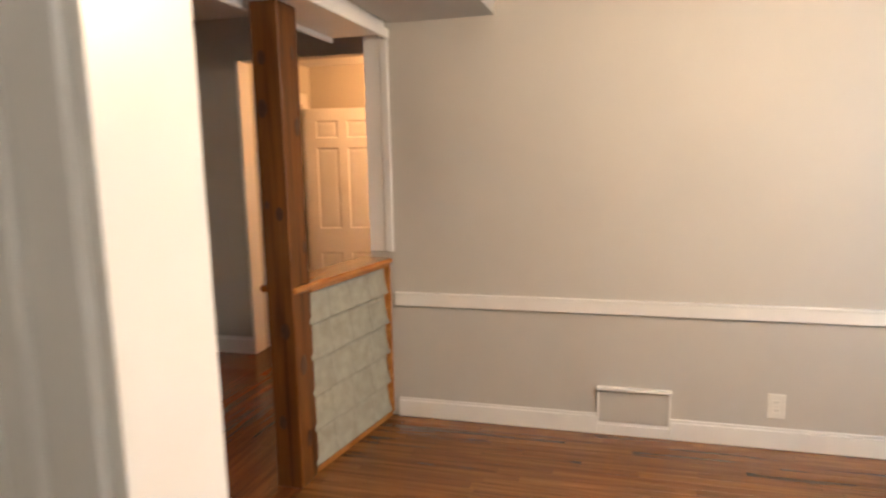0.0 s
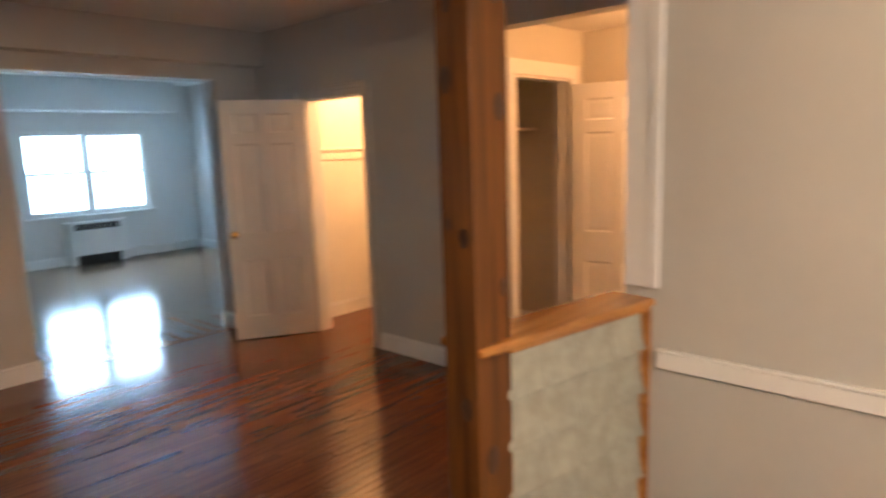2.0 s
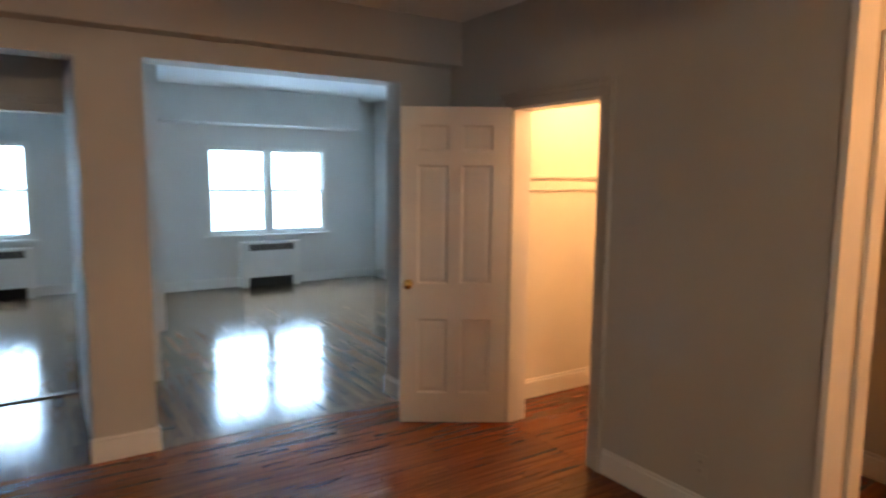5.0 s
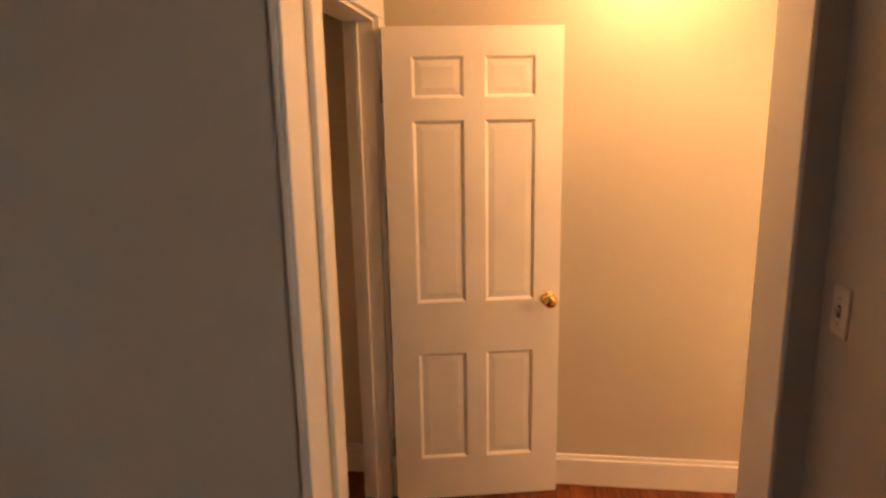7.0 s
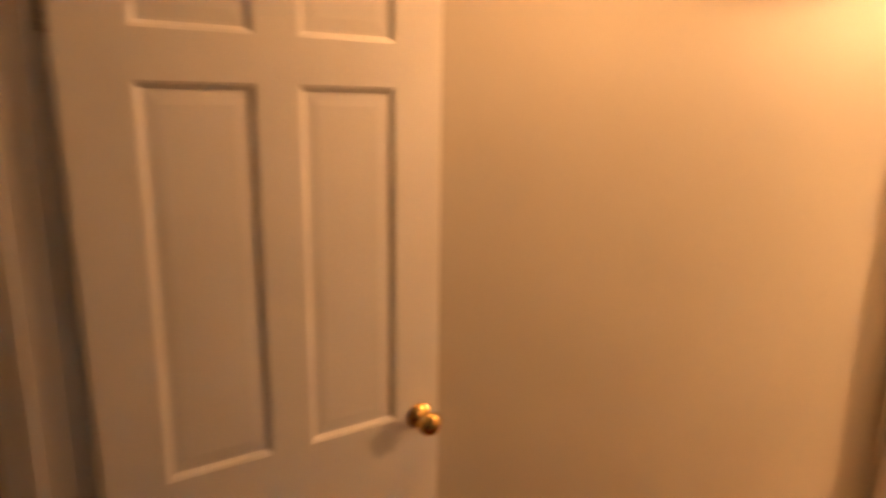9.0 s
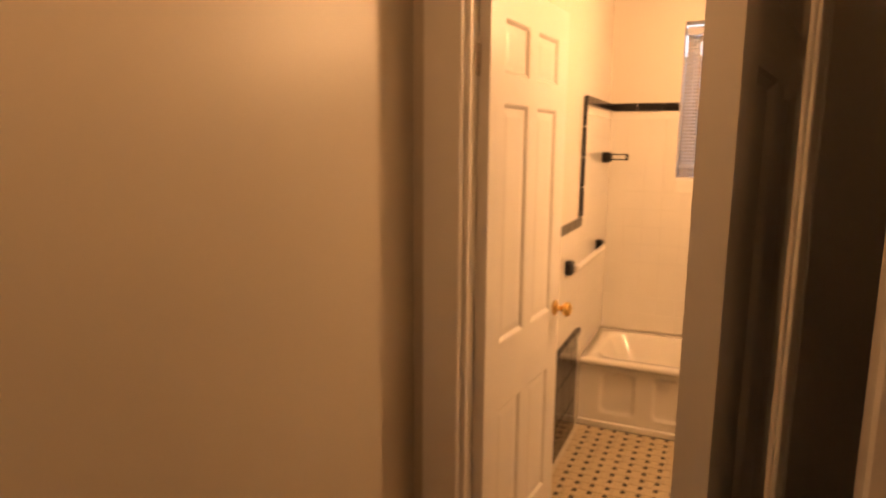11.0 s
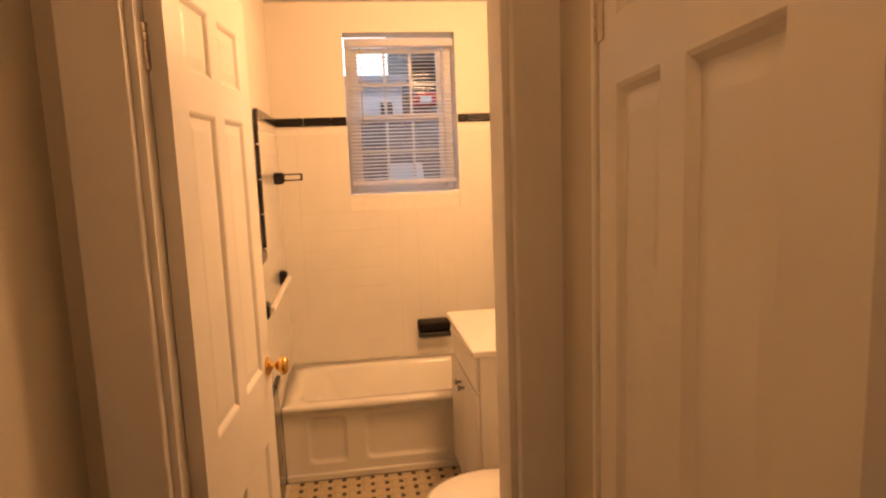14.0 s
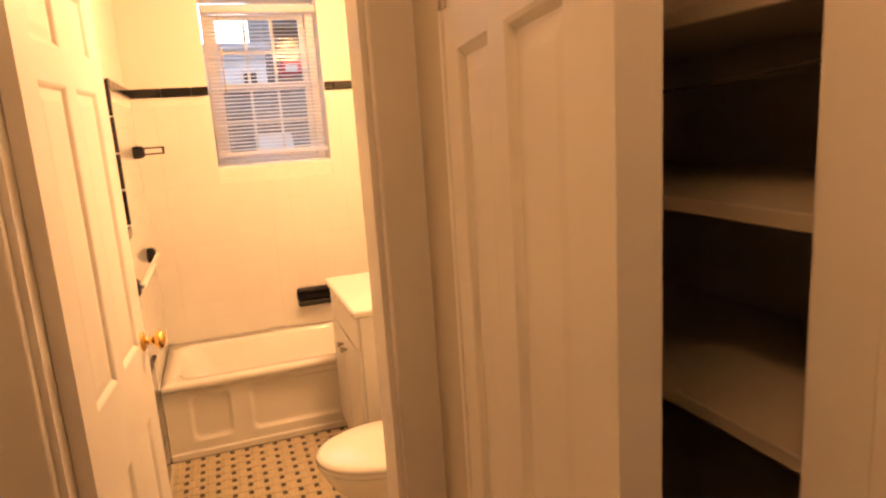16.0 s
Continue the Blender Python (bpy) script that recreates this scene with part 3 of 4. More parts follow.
for z, u, s in ((2.02, -0.02, 0.016), (1.80, -0.03, 0.021), (1.37, -0.035, 0.010), (1.33, 0.025, 0.016), (0.78, 0.02, 0.020), (0.33, -0.02, 0.018)):
    knot("front", u, z, s)
for z, u, s in ((2.05, 0.03, 0.017), (1.72, 0.045, 0.022), (1.16, 0.05, 0.016), (0.60, -0.02, 0.026), (0.22, 0.0, 0.022)):
    knot("right", u, z, s)

# ---- small wall fittings ----


def wall_plate(name, label, m, w, h, paint=PLATE):
    d = thing(name, label, "switch" if "switch" in name else "outlet", m=m)
    part("cover_plate", boxes((-w / 2, w / 2, -0.007, 0, -h / 2, h / 2), bevel=0.003), paint, d)
    return d


def light_switch(label, m, w=0.072):
    d = wall_plate("light_switch", label, m, w, 0.115)
    part("collar", boxes((-0.007, 0.007, -0.009, -0.006, -0.014, 0.014), bevel=0.001), SLOT, d)
    bm = boxes((-0.005, 0.005, -0.020, -0.008, -0.002, 0.010), bevel=0.0015)
    part("toggle", bm, PLATE, d, "ivory toggle")
    for z in (-0.03, 0.03):
        part("screw", cyl(bmesh.new(), 0.003, 0.003, 0.002, pose(0, -0.0075, z, 90), 10), STEEL, d)


def outlet(label, m, w=0.072, h=0.115, paint=PLATE):
    d = wall_plate("electrical_outlet", label, m, w, h, paint)
    for z in (-0.022, 0.022):
        r = part("receptacle", boxes((-0.017, 0.017, -0.0095, -0.006, z - 0.014, z + 0.014), bevel=0.003), paint, d)
        for x in (-0.006, 0.006):
            part("slot", boxes((x - 0.0013, x + 0.0013, -0.0100, -0.0090, z - 0.003, z + 0.006)), SLOT, r)
    part("screw", cyl(bmesh.new(), 0.003, 0.003, 0.002, pose(0, -0.0075, 0, 90), 10), STEEL, d)


outlet("ivory double outlet on the dining wall", pose(1.515, 3.30, 0.235), 0.085, 0.135)
outlet("painted-over outlet low on the foyer wall", pose(-2.66, 4.22, 0.28), paint=WALL)
light_switch("ivory toggle switch on the pier by the hall", pose(-0.86, 4.12, 1.25, 0, 0, -90))
light_switch("second ivory toggle switch on the pier", pose(-0.86, 3.77, 1.25, 0, 0, -90))
light_switch("ivory switch by the passage opening", pose(-4.81, 0.99, 1.25, 0, 0, 90), 0.085)

vent = thing("wall_access_panel", "painted access panel with a white top ledge", "wall panel", m=pose(0.795, 3.30, 0))
part("cover", boxes((-0.185, 0.185, -0.010, 0, 0.075, 0.262), bevel=0.002), WALL, vent)
part("top_ledge", boxes((-0.20, 0.20, -0.034, 0, 0.262, 0.280), bevel=0.004), TRIM, vent, "white ledge")
part("side_strip", boxes((-0.197, -0.185, -0.014, 0, 0.075, 0.262), (0.185, 0.197, -0.014, 0, 0.075, 0.262)), TRIM, vent)

stop = thing("door_stop", "small dark spring door stop on the pier's baseboard", "door stop", m=pose(-4.88, 2.236, 0.09))
part("spring", cyl(bmesh.new(), 0.008, 0.006, 0.07, pose(0, 0.035, 0, 90), 12), SLOT, stop)
part("tip", cyl(bmesh.new(), 0.011, 0.011, 0.015, pose(0, 0.077, 0, 90), 12), DARK, stop)
mark = thing("wall_hook", "tiny dark hook on the bedroom wall", "hook", m=pose(-10.6, 2.25, 1.45))
part("peg", cyl(bmesh.new(), 0.012, 0.012, 0.05, pose(0.025, 0, 0, 0, 90), 10), SLOT, mark)

# ---- closets ----


def shelf(label, x0, x1, y0, y1, z, t=0.02, front="y1"):
    s = thing("closet_shelf", label, "shelf", "linen closet shelves" if "linen" in label else "")
    part("board", boxes((x0, x1, y0, y1, z, z + t), bevel=0.002), SHELFP, s)
    return s


s = thing("closet_cleat", "white double wooden cleat round the coat closet wall", "cleat")
part("lower_board", boxes((-4.38, -4.362, 4.36, 5.93, 1.50, 1.565), bevel=0.003), CLOSETP, s)
part("upper_strip", boxes((-4.38, -4.35, 4.36, 5.93, 1.585, 1.61), (-4.38, -4.372, 4.36, 5.93, 1.565, 1.585), bevel=0.003), CLOSETP, s)
s = shelf("cream hall closet shelf over a hook rail", -2.86, -2.56, 4.42, 5.42, 1.70)
part("cleat", boxes((-2.86, -2.84, 4.42, 5.42, 1.58, 1.67), (-2.86, -2.26, 5.40, 5.42, 1.58, 1.67), bevel=0.003), SHELFP, s)
for y in (4.62, 4.95, 5.28):
    bm = cyl(bmesh.new(), 0.006, 0.006, 0.05, pose(-2.815, y, 1.60, 0, 90), 10)
    cyl(bm, 0.010, 0.010, 0.012, pose(-2.79, y, 1.60, 0, 90), 12)
    part("hook", bm, STEEL, s)
for z, label in ((1.625, "upper"), (1.38, "middle"), (1.095, "lower"), (0.78, "low"), (0.3, "bottom")):
    s = shelf("cream painted linen closet shelf, " + label, -0.80, 0.20, 3.87, 4.27, z, 0.022)
    if z > 1.2:
        part("cleat", boxes((-0.80, 0.20, 3.87, 3.89, z - 0.06, z)), SHELFP, s)
cord = thing("pull_cord", "thin dark cord sagging across the linen closet", "cord")
bm = bmesh.new()
loops = []
for k in range(13):
    x, z = -0.70 + 0.85 * k / 12, 1.575 - 0.03 * math.sin(math.pi * k / 12)
    loops.append([bm.verts.new((x, 4.24 + 0.003 * math.cos(q * math.pi / 3), z + 0.003 * math.sin(q * math.pi / 3))) for q in range(6)])
for a, b in zip(loops, loops[1:]):
    for q in range(6):
        bm.faces.new((a[q], a[(q + 1) % 6], b[(q + 1) % 6], b[q]))
part("line", bm, SLOT, cord)

ent = thing("entrance_door", "dark stained entrance door folded open against the wall", "door", m=pose(-3.27, 0.362, 0, 0, 0, 2))
part("leaf", boxes((0, 0.88, -0.022, 0.022, 0.01, 2.0), bevel=0.003), DARKW, ent)
knob(ent, 0.82, 0.022, 0.95, 1)

# ---- bathroom ----
T = 0.108


def tile_field(parent, place, us, vs, skip):
    """Glazed wall tiles as pieces on a wall; place maps (u, v) to a pose."""
    for i in range(us):
        for j in range(vs):
            if not skip(i, j):
                ob = new("tile", tile_mesh)
                ob.parent, ob.matrix_local = parent, place(i, j)


bm = boxes((-T / 2 + 0.0002, T / 2 - 0.0002, -0.008, 0, -T / 2 + 0.0002, T / 2 - 0.0002))
bmesh.ops.bevel(bm, geom=[e for e in bm.edges if all(v.co.y < -0.004 for v in e.verts)], offset=0.0004, segments=1, affect="EDGES")
tile_mesh = mesh("tile", bm, WHITET)

back = tagged(part("wall_tiling", boxes((2.637, 2.645, 3.85, 4.225, 0, 1.79), (2.637, 2.645, 4.845, 5.25, 0, 1.79), (2.637, 2.645, 4.225, 4.845, 0, 1.335)), WGROUT),
              "white glazed wall tiles over the bathtub", "tiles", kind="structure")
side = tagged(part("wall_tiling", boxes((1.90, 2.637, 5.242, 5.25, 0, 1.79), (0.42, 1.90, 5.242, 5.25, 0, 1.13)), WGROUT),
              "white glazed wall tiles beside the bathtub", "tiles", kind="structure")
strip = thing("tile_border", "black glazed border tiles along the wall", "tile border")


def border(a, b, c, d, e, f):
    part("border_tile", boxes((a, b, c, d, e, f), bevel=0.004), BLACKT, strip)


for k in range(9):
    y0 = 5.236 - 0.152 * (k + 1)
    if y0 > 4.845 or y0 + 0.152 < 4.225:
        border(2.622, 2.637, y0 + 0.001, y0 + 0.151, 1.742, 1.788)
border(2.622, 2.637, 4.848, 4.932, 1.742, 1.788)
border(2.622, 2.637, 4.172, 4.222, 1.742, 1.788)
for k in range(6):
    x0 = 1.90 + 0.122 * k
    border(x0 + 0.001, x0 + 0.121, 5.228, 5.242, 1.742, 1.788)
for k in range(4):
    border(1.872, 1.90, 5.230, 5.246, 1.176 + 0.152 * k + 0.001, 1.176 + 0.152 * (k + 1) - 0.001)
for k in range(9):
    x0 = 1.87 - 0.152 * (k + 1)
    border(x0 + 0.001, x0 + 0.151, 5.228, 5.242, 1.128, 1.174)

# bathtub with a basin and recessed apron panels
tub = thing("bathtub", "white enamelled bathtub with panelled apron", "bathtub", m=pose(1.99, 3.86, 0))
TW, TL, TH = 0.645, 1.375, 0.385
bm = bmesh.new()


def ring(x0, x1, y0, y1, z, r, n=6):
    pts = []
    for cx, cy, a0 in ((x1 - r, y1 - r, 0), (x0 + r, y1 - r, 90), (x0 + r, y0 + r, 180), (x1 - r, y0 + r, 270)):
        for k in range(n + 1):
            a = radians(a0 + 90 * k / n)
            pts.append(bm.verts.new((cx + r * math.cos(a), cy + r * math.sin(a), z)))
    return pts


rings = [ring(0.012, TW, 0, TL, TH - 0.035, 0.004), ring(0.0, TW, 0, TL, TH - 0.028, 0.004), ring(0.0, TW, 0, TL, TH - 0.008, 0.004), ring(0.008, TW, 0, TL, TH, 0.004),
         ring(0.075, TW - 0.05, 0.07, TL - 0.07, TH, 0.10), ring(0.09, TW - 0.065, 0.085, TL - 0.085, TH - 0.015, 0.10),
         ring(0.13, TW - 0.10, 0.14, TL - 0.20, 0.12, 0.12), ring(0.17, TW - 0.14, 0.2, TL - 0.27, 0.075, 0.10)]
for a, b in zip(rings, rings[1:]):
    for i in range(len(a)):
        bm.faces.new((a[i], a[(i + 1) % len(a)], b[(i + 1) % len(b)], b[i]))
bm.faces.new(rings[-1])
part("basin", bm, ENAMEL, tub, smooth=True)
# apron: a frame round sunk panels with rounded corners
pan = [(0.06, TL - 1.10), (TL - 1.0, TL - 0.385), (TL - 0.305, TL - 0.105)]
PZ0, PZ1 = 0.075, 0.325
bm = boxes((0.022, 0.06, 0, TL, 0, PZ0), (0.022, 0.06, 0, TL, PZ1, TH - 0.033), (0.045, 0.06, 0, TL, PZ0, PZ1))
for a, b in zip([0] + [p[1] for p in pan], [p[0] for p in pan] + [TL]):
    box(bm, 0.022, 0.06, a, b, PZ0, PZ1)
part("apron", bm, ENAMEL, tub)


def rounded(bm, x, y0, y1, z0, z1, r, n=6):
    pts = []
    for cy, cz, a0 in ((y1 - r, z1 - r, 0), (y0 + r, z1 - r, 90), (y0 + r, z0 + r, 180), (y1 - r, z0 + r, 270)):
        for k in range(n + 1):
            a = radians(a0 + 90 * k / n)
            pts.append(bm.verts.new((x, cy + r * math.cos(a), cz + r * math.sin(a))))
    return pts


for a, b in pan:
    bm = bmesh.new()
    pr = [rounded(bm, x, a + d, b - d, PZ0 + d, PZ1 - d, q) for x, d, q in
          ((0.0219, 0.0, 0.0008), (0.0222, 0.003, 0.04), (0.026, 0.009, 0.036), (0.034, 0.018, 0.03), (0.036, 0.026, 0.026))]
    for p, q in zip(pr, pr[1:]):
        for i in range(len(p)):
            bm.faces.new((p[i], p[(i + 1) % len(p)], q[(i + 1) % len(q)], q[i]))
    bm.faces.new(pr[-1])
    part("apron_panel", bm, ENAMEL, tub, "sunk apron panel with rounded corners", smooth=True)
part("toe_strip", boxes((0.004, 0.024, 0, TL, 0, 0.035), bevel=0.004), ENAMEL, tub)

# vanity cabinet
van = thing("vanity_cabinet", "white bathroom vanity cabinet with two doors", "vanity", m=pose(1.33, 3.85, 0))
VX, VY, VZ = 0.635, 0.545, 0.775
part("body", boxes((0, VX, 0, VY, 0.07, VZ), (0.02, VX - 0.02, 0, VY - 0.06, 0, 0.07)), TRIM, van)
for a, b, hx in ((0.015, VX / 2 - 0.004, VX / 2 - 0.04), (VX / 2 + 0.004, VX - 0.015, VX / 2 + 0.04)):
    dr = part("cabinet_door", boxes((a, b, VY, VY + 0.018, 0.09, VZ - 0.16), bevel=0.004), TRIM, van)
    bm = lathe(bmesh.new(), [(0.006, 0), (0.006, 0.014), (0.014, 0.02), (0.014, 0.026), (0.006, 0.03)], 16, pose(hx, VY + 0.018, VZ - 0.22, -90))
    part("cabinet_knob", bm, STEEL, dr, "dark metal knob", smooth=True)
part("drawer_front", boxes((0.015, VX - 0.015, VY, VY + 0.014, VZ - 0.15, VZ - 0.01), bevel=0.004), TRIM, van)
top = thing("countertop", "glossy cream moulded vanity top", "countertop", m=pose(1.33, 3.85, VZ))
part("slab", boxes((-0.015, VX + 0.015, 0, VY + 0.03, 0, 0.03), bevel=0.006), ENAMEL, top)
part("backsplash", boxes((-0.015, VX + 0.015, 0.0, 0.02, 0.03, 0.12), bevel=0.004), ENAMEL, top)

# toilet
wc = thing("toilet", "white porcelain toilet with closed lid", "toilet", m=pose(0.99, 3.86, 0) @ Matrix.Diagonal((0.97, 0.955, 0.94, 1)))


def oval(bm, rx, ry, cy, z, n=32):
    return [bm.verts.new((rx * math.cos(2 * math.pi * i / n), cy + ry * math.sin(2 * math.pi * i / n) * (1.0 if math.sin(2 * math.pi * i / n) > 0 else 0.85), z)) for i in range(n)]


def loft(sections):
    bm = bmesh.new()
    rs = [oval(bm, *s) for s in sections]
    for a, b in zip(rs, rs[1:]):
        for i in range(len(a)):
            bm.faces.new((a[i], a[(i + 1) % len(a)], b[(i + 1) % len(b)], b[i]))
    bm.faces.new(rs[-1])
    bm.faces.new(rs[0][::-1])
    return bm


part("bowl", loft([(0.11, 0.22, 0.45, 0.0), (0.10, 0.20, 0.45, 0.06), (0.10, 0.19, 0.47, 0.16), (0.16, 0.24, 0.55, 0.30), (0.18, 0.26, 0.57, 0.375), (0.18, 0.26, 0.57, 0.385)]), ENAMEL, wc, smooth=True)
part("seat", loft([(0.185, 0.262, 0.57, 0.386), (0.19, 0.268, 0.57, 0.392), (0.188, 0.266, 0.57, 0.404)]), ENAMEL, wc, smooth=True)
part("lid", loft([(0.186, 0.264, 0.57, 0.406), (0.192, 0.27, 0.57, 0.411), (0.19, 0.268, 0.57, 0.424), (0.17, 0.25, 0.57, 0.431), (0.08, 0.12, 0.57, 0.434)]), ENAMEL, wc, "closed glossy lid", smooth=True)
part("tank", boxes((-0.22, 0.22, 0.0, 0.19, 0.36, 0.70), bevel=0.02), ENAMEL, wc)
part("tank_lid", boxes((-0.23, 0.23, 0.0, 0.20, 0.70, 0.735), bevel=0.01), ENAMEL, wc)

# towel bar, hook bracket, soap dish
bar = thing("towel_bar", "white towel bar between black ceramic brackets", "towel bar")
for x in (1.57, 2.33):
    part("bracket", boxes((x - 0.03, x + 0.03, 5.195, 5.242, 0.93, 1.0), bevel=0.012), BLACKT, bar, "black ceramic bracket")
part("rod", boxes((1.58, 2.32, 5.178, 5.196, 0.955, 0.975), bevel=0.003), PLATE, bar, "white square rod")
hk = thing("ceramic_holder", "black ceramic wall holder with a loop", "holder")
part("base_block", boxes((2.36, 2.43, 5.18, 5.242, 1.44, 1.50), bevel=0.012), BLACKT, hk)
part("loop", boxes((2.375, 2.415, 5.10, 5.19, 1.455, 1.462), (2.375, 2.415, 5.10, 5.19, 1.485, 1.492), (2.375, 2.415, 5.09, 5.10, 1.455, 1.492), bevel=0.002), BLACKT, hk)
soap = thing("soap_dish", "black glazed soap dish set in the wall", "soap dish")
part("tray", boxes((2.56, 2.637, 4.31, 4.505, 0.515, 0.545), (2.60, 2.637, 4.31, 4.505, 0.545, 0.615), bevel=0.008), BLACKT, soap)
part("grip", boxes((2.575, 2.60, 4.315, 4.50, 0.59, 0.606), bevel=0.005), BLACKT, soap)

# dark panel on the wall beside the tub
acc = thing("black_tile_base", "black glazed tile base low on the bathroom wall", "tiles", m=pose(0.50, 5.242, 0))
for k in range(9):
    for z0, z1 in ((0.02, 0.20), (0.203, 0.38), (0.383, 0.54)):
        part("base_tile", boxes((0.156 * k, 0.156 * k + 0.154, -0.012, 0, z0, z1), bevel=0.003), BLACKT, acc)
    part("rim_tile", boxes((0.156 * k, 0.156 * k + 0.154, -0.026, 0, 0.543, 0.585), bevel=0.006), BLACKT, acc)


def sash_window(name, label, m, w, h, cols, depth=0.10, panes=(2, 2), twin=False):
    """A double-hung window in the yz plane; its inside looks along +x, its corner at the origin."""
    d = tagged(thing(name, label, "window", m=m), kind="structure")
    fr = 0.045
    part("window_frame", boxes((-depth, 0.0, 0, fr, 0, h), (-depth, 0.0, w - fr, w, 0, h), (-depth, 0.0, fr, w - fr, h - fr, h), (-depth, 0.0, fr, w - fr, 0, fr * 0.8), bevel=0.003), TRIM, d)
    units = [(fr, w - fr)]
    if twin:
        part("mullion", boxes((-depth, 0.0, w / 2 - 0.05, w / 2 + 0.05, fr * 0.8, h - fr), bevel=0.003), TRIM, d)
        units = [(fr, w / 2 - 0.05), (w / 2 + 0.05, w - fr)]
    zm = h * 0.5
    for a, b in units:
        for z0, z1, x in ((fr * 0.8, zm + 0.02, -0.035), (zm - 0.02, h - fr, -0.07)):
            st = 0.03
            sash = part("sash", boxes((x - 0.028, x, a, a + st, z0, z1), (x - 0.028, x, b - st, b, z0, z1), (x - 0.028, x, a + st, b - st, z0, z0 + st), (x - 0.028, x, a + st, b - st, z1 - st, z1), bevel=0.002), TRIM, d)
            ny, nz = panes
            for k in range(1, ny):
                y = a + st + (b - a - 2 * st) * k / ny
                part("muntin", boxes((x - 0.024, x - 0.004, y - 0.008, y + 0.008, z0 + st, z1 - st)), TRIM, sash)
            for k in range(1, nz):
                z = z0 + st + (z1 - z0 - 2 * st) * k / nz
                part("muntin", boxes((x - 0.023, x - 0.005, a + st, b - st, z - 0.008, z + 0.008)), TRIM, sash)
            g = part("pane", boxes((x - 0.016, x - 0.012, a + st - 0.003, b - st + 0.003, z0 + st - 0.003, z1 - st + 0.003)), GLASS, sash)
            g.visible_shadow = False
    return d


bwin = sash_window("window_1", "white double-hung bathroom window with small panes", pose(2.78, 4.84, 1.345, 0, 0, 180), 0.61, 0.89, 3, 0.07, (3, 2))
part("window_sill", boxes((0.0, 0.14, -0.02, 0.63, -0.012, 0.012), bevel=0.004), TRIM, bwin)
blind = thing("window_blind", "white slatted mini blind lowered over the window", "blind", m=pose(2.665, 4.235, 0))
part("headrail", boxes((-0.018, 0.018, 0.0, 0.60, 2.165, 2.205), bevel=0.004), BLIND, blind)
part("bottom_rail", boxes((-0.016, 0.016, 0.0, 0.60, 1.405, 1.43), bevel=0.004), BLIND, blind, "cream bottom rail")
bm = bmesh.new()
w2 = 0.0115
vs = [[bm.verts.new((x, y, z)) for y in (0.008, 0.592)] for x, z in ((-w2, -0.004), (0, 0.0005), (w2, 0.004))]
for a, b in zip(vs, vs[1:]):
    bm.faces.new((a[0], a[1], b[1], b[0]))
bmesh.ops.solidify(bm, geom=list(bm.faces), thickness=0.0007)
slat_mesh = mesh("slat", bm, BLIND)
for k in range(37):
    ob = new("slat", slat_mesh)
    ob.parent, ob.location = blind, (0, 0, 1.44 + 0.0197 * k)
for y in (0.08, 0.30, 0.52):
    part("ladder_cord", boxes((-0.0135, -0.0125, y - 0.0008, y + 0.0008, 1.42, 2.17)), BLIND, blind)
part("wand", cyl(bmesh.new(), 0.003, 0.003, 0.42, pose(-0.022, 0.52, 1.95), 8), mat("amber_wand", (0.6, 0.45, 0.2), 0.3), blind, "thin amber tilt wand")

# ---- living room and bedroom ----
sash_window("window_2", "white twin double-hung living room window, blown out by daylight", pose(-10.05, 3.68, 0.74), 1.72, 1.24, 2, 0.12, (1, 1), True)
sash_window("window_3", "white double-hung bedroom window with daylight", pose(-10.62, 0.75, 0.74), 0.91, 1.24, 1, 0.10, (1, 1))
sash_window("window_4", "white dining window with daylight", pose(3.22, 2.6, 0.85, 0, 0, 180), 1.4, 1.25, 1, 0.10, (1, 1), True)


def sill(name, *b):
    structure(name, boxes(b, bevel=0.004), TRIM, "white painted window sill", "window sill")


sill("window_sill", -10.05, -9.96, 3.62, 5.46, 0.71, 0.74)
sill("window_sill", -10.62, -10.53, 0.69, 1.72, 0.71, 0.74)


def radiator_cover(m, w):
    r = thing("radiator_cover", "white metal radiator cover with dark grille slots", "radiator", m=m)
    part("cabinet", boxes((0, 0.16, 0, w, 0.14, 0.64), (0, 0.16, 0, 0.10, 0, 0.14), (0, 0.16, w - 0.10, w, 0, 0.14), bevel=0.004), TRIM, r)
    # dark sheet stands for the shade behind the grille bars
    part("top_grille", boxes((0.160, 0.164, 0.10, w - 0.10, 0.52, 0.61)), DARK, r, "dark sheet for the shade behind the upper grille")
    for k in range(9):
        y = 0.12 + (w - 0.24) * k / 8
        part("grille_bar", boxes((0.163, 0.168, y - 0.006, y + 0.006, 0.52, 0.61)), STEEL, r)
    # dark box fills the toe opening in place of its shade
    part("toe_opening", boxes((0.02, 0.10, 0.10, w - 0.10, 0.002, 0.14)), DARK, r, "dark fill for the shade in the opening at the floor")


radiator_cover(pose(-10.012, 4.08, 0), 0.84)
radiator_cover(pose(-10.58, 0.85, 0), 0.80)

# ---- ceiling bases added for the lamps, all out of the walker's sight ----


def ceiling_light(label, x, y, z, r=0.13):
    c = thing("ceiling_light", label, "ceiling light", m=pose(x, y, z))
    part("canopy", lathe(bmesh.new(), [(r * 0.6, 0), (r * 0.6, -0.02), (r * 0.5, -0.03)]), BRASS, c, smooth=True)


ceiling_light("added round brass light base, unseen, in the hall", -1.05, 4.94, 2.42)
ceiling_light("added round brass light base, unseen, in the bathroom", 1.42, 4.22, 2.40)
ceiling_light("added round brass light base, unseen, over the dining area", 1.5, 1.35, 2.64)

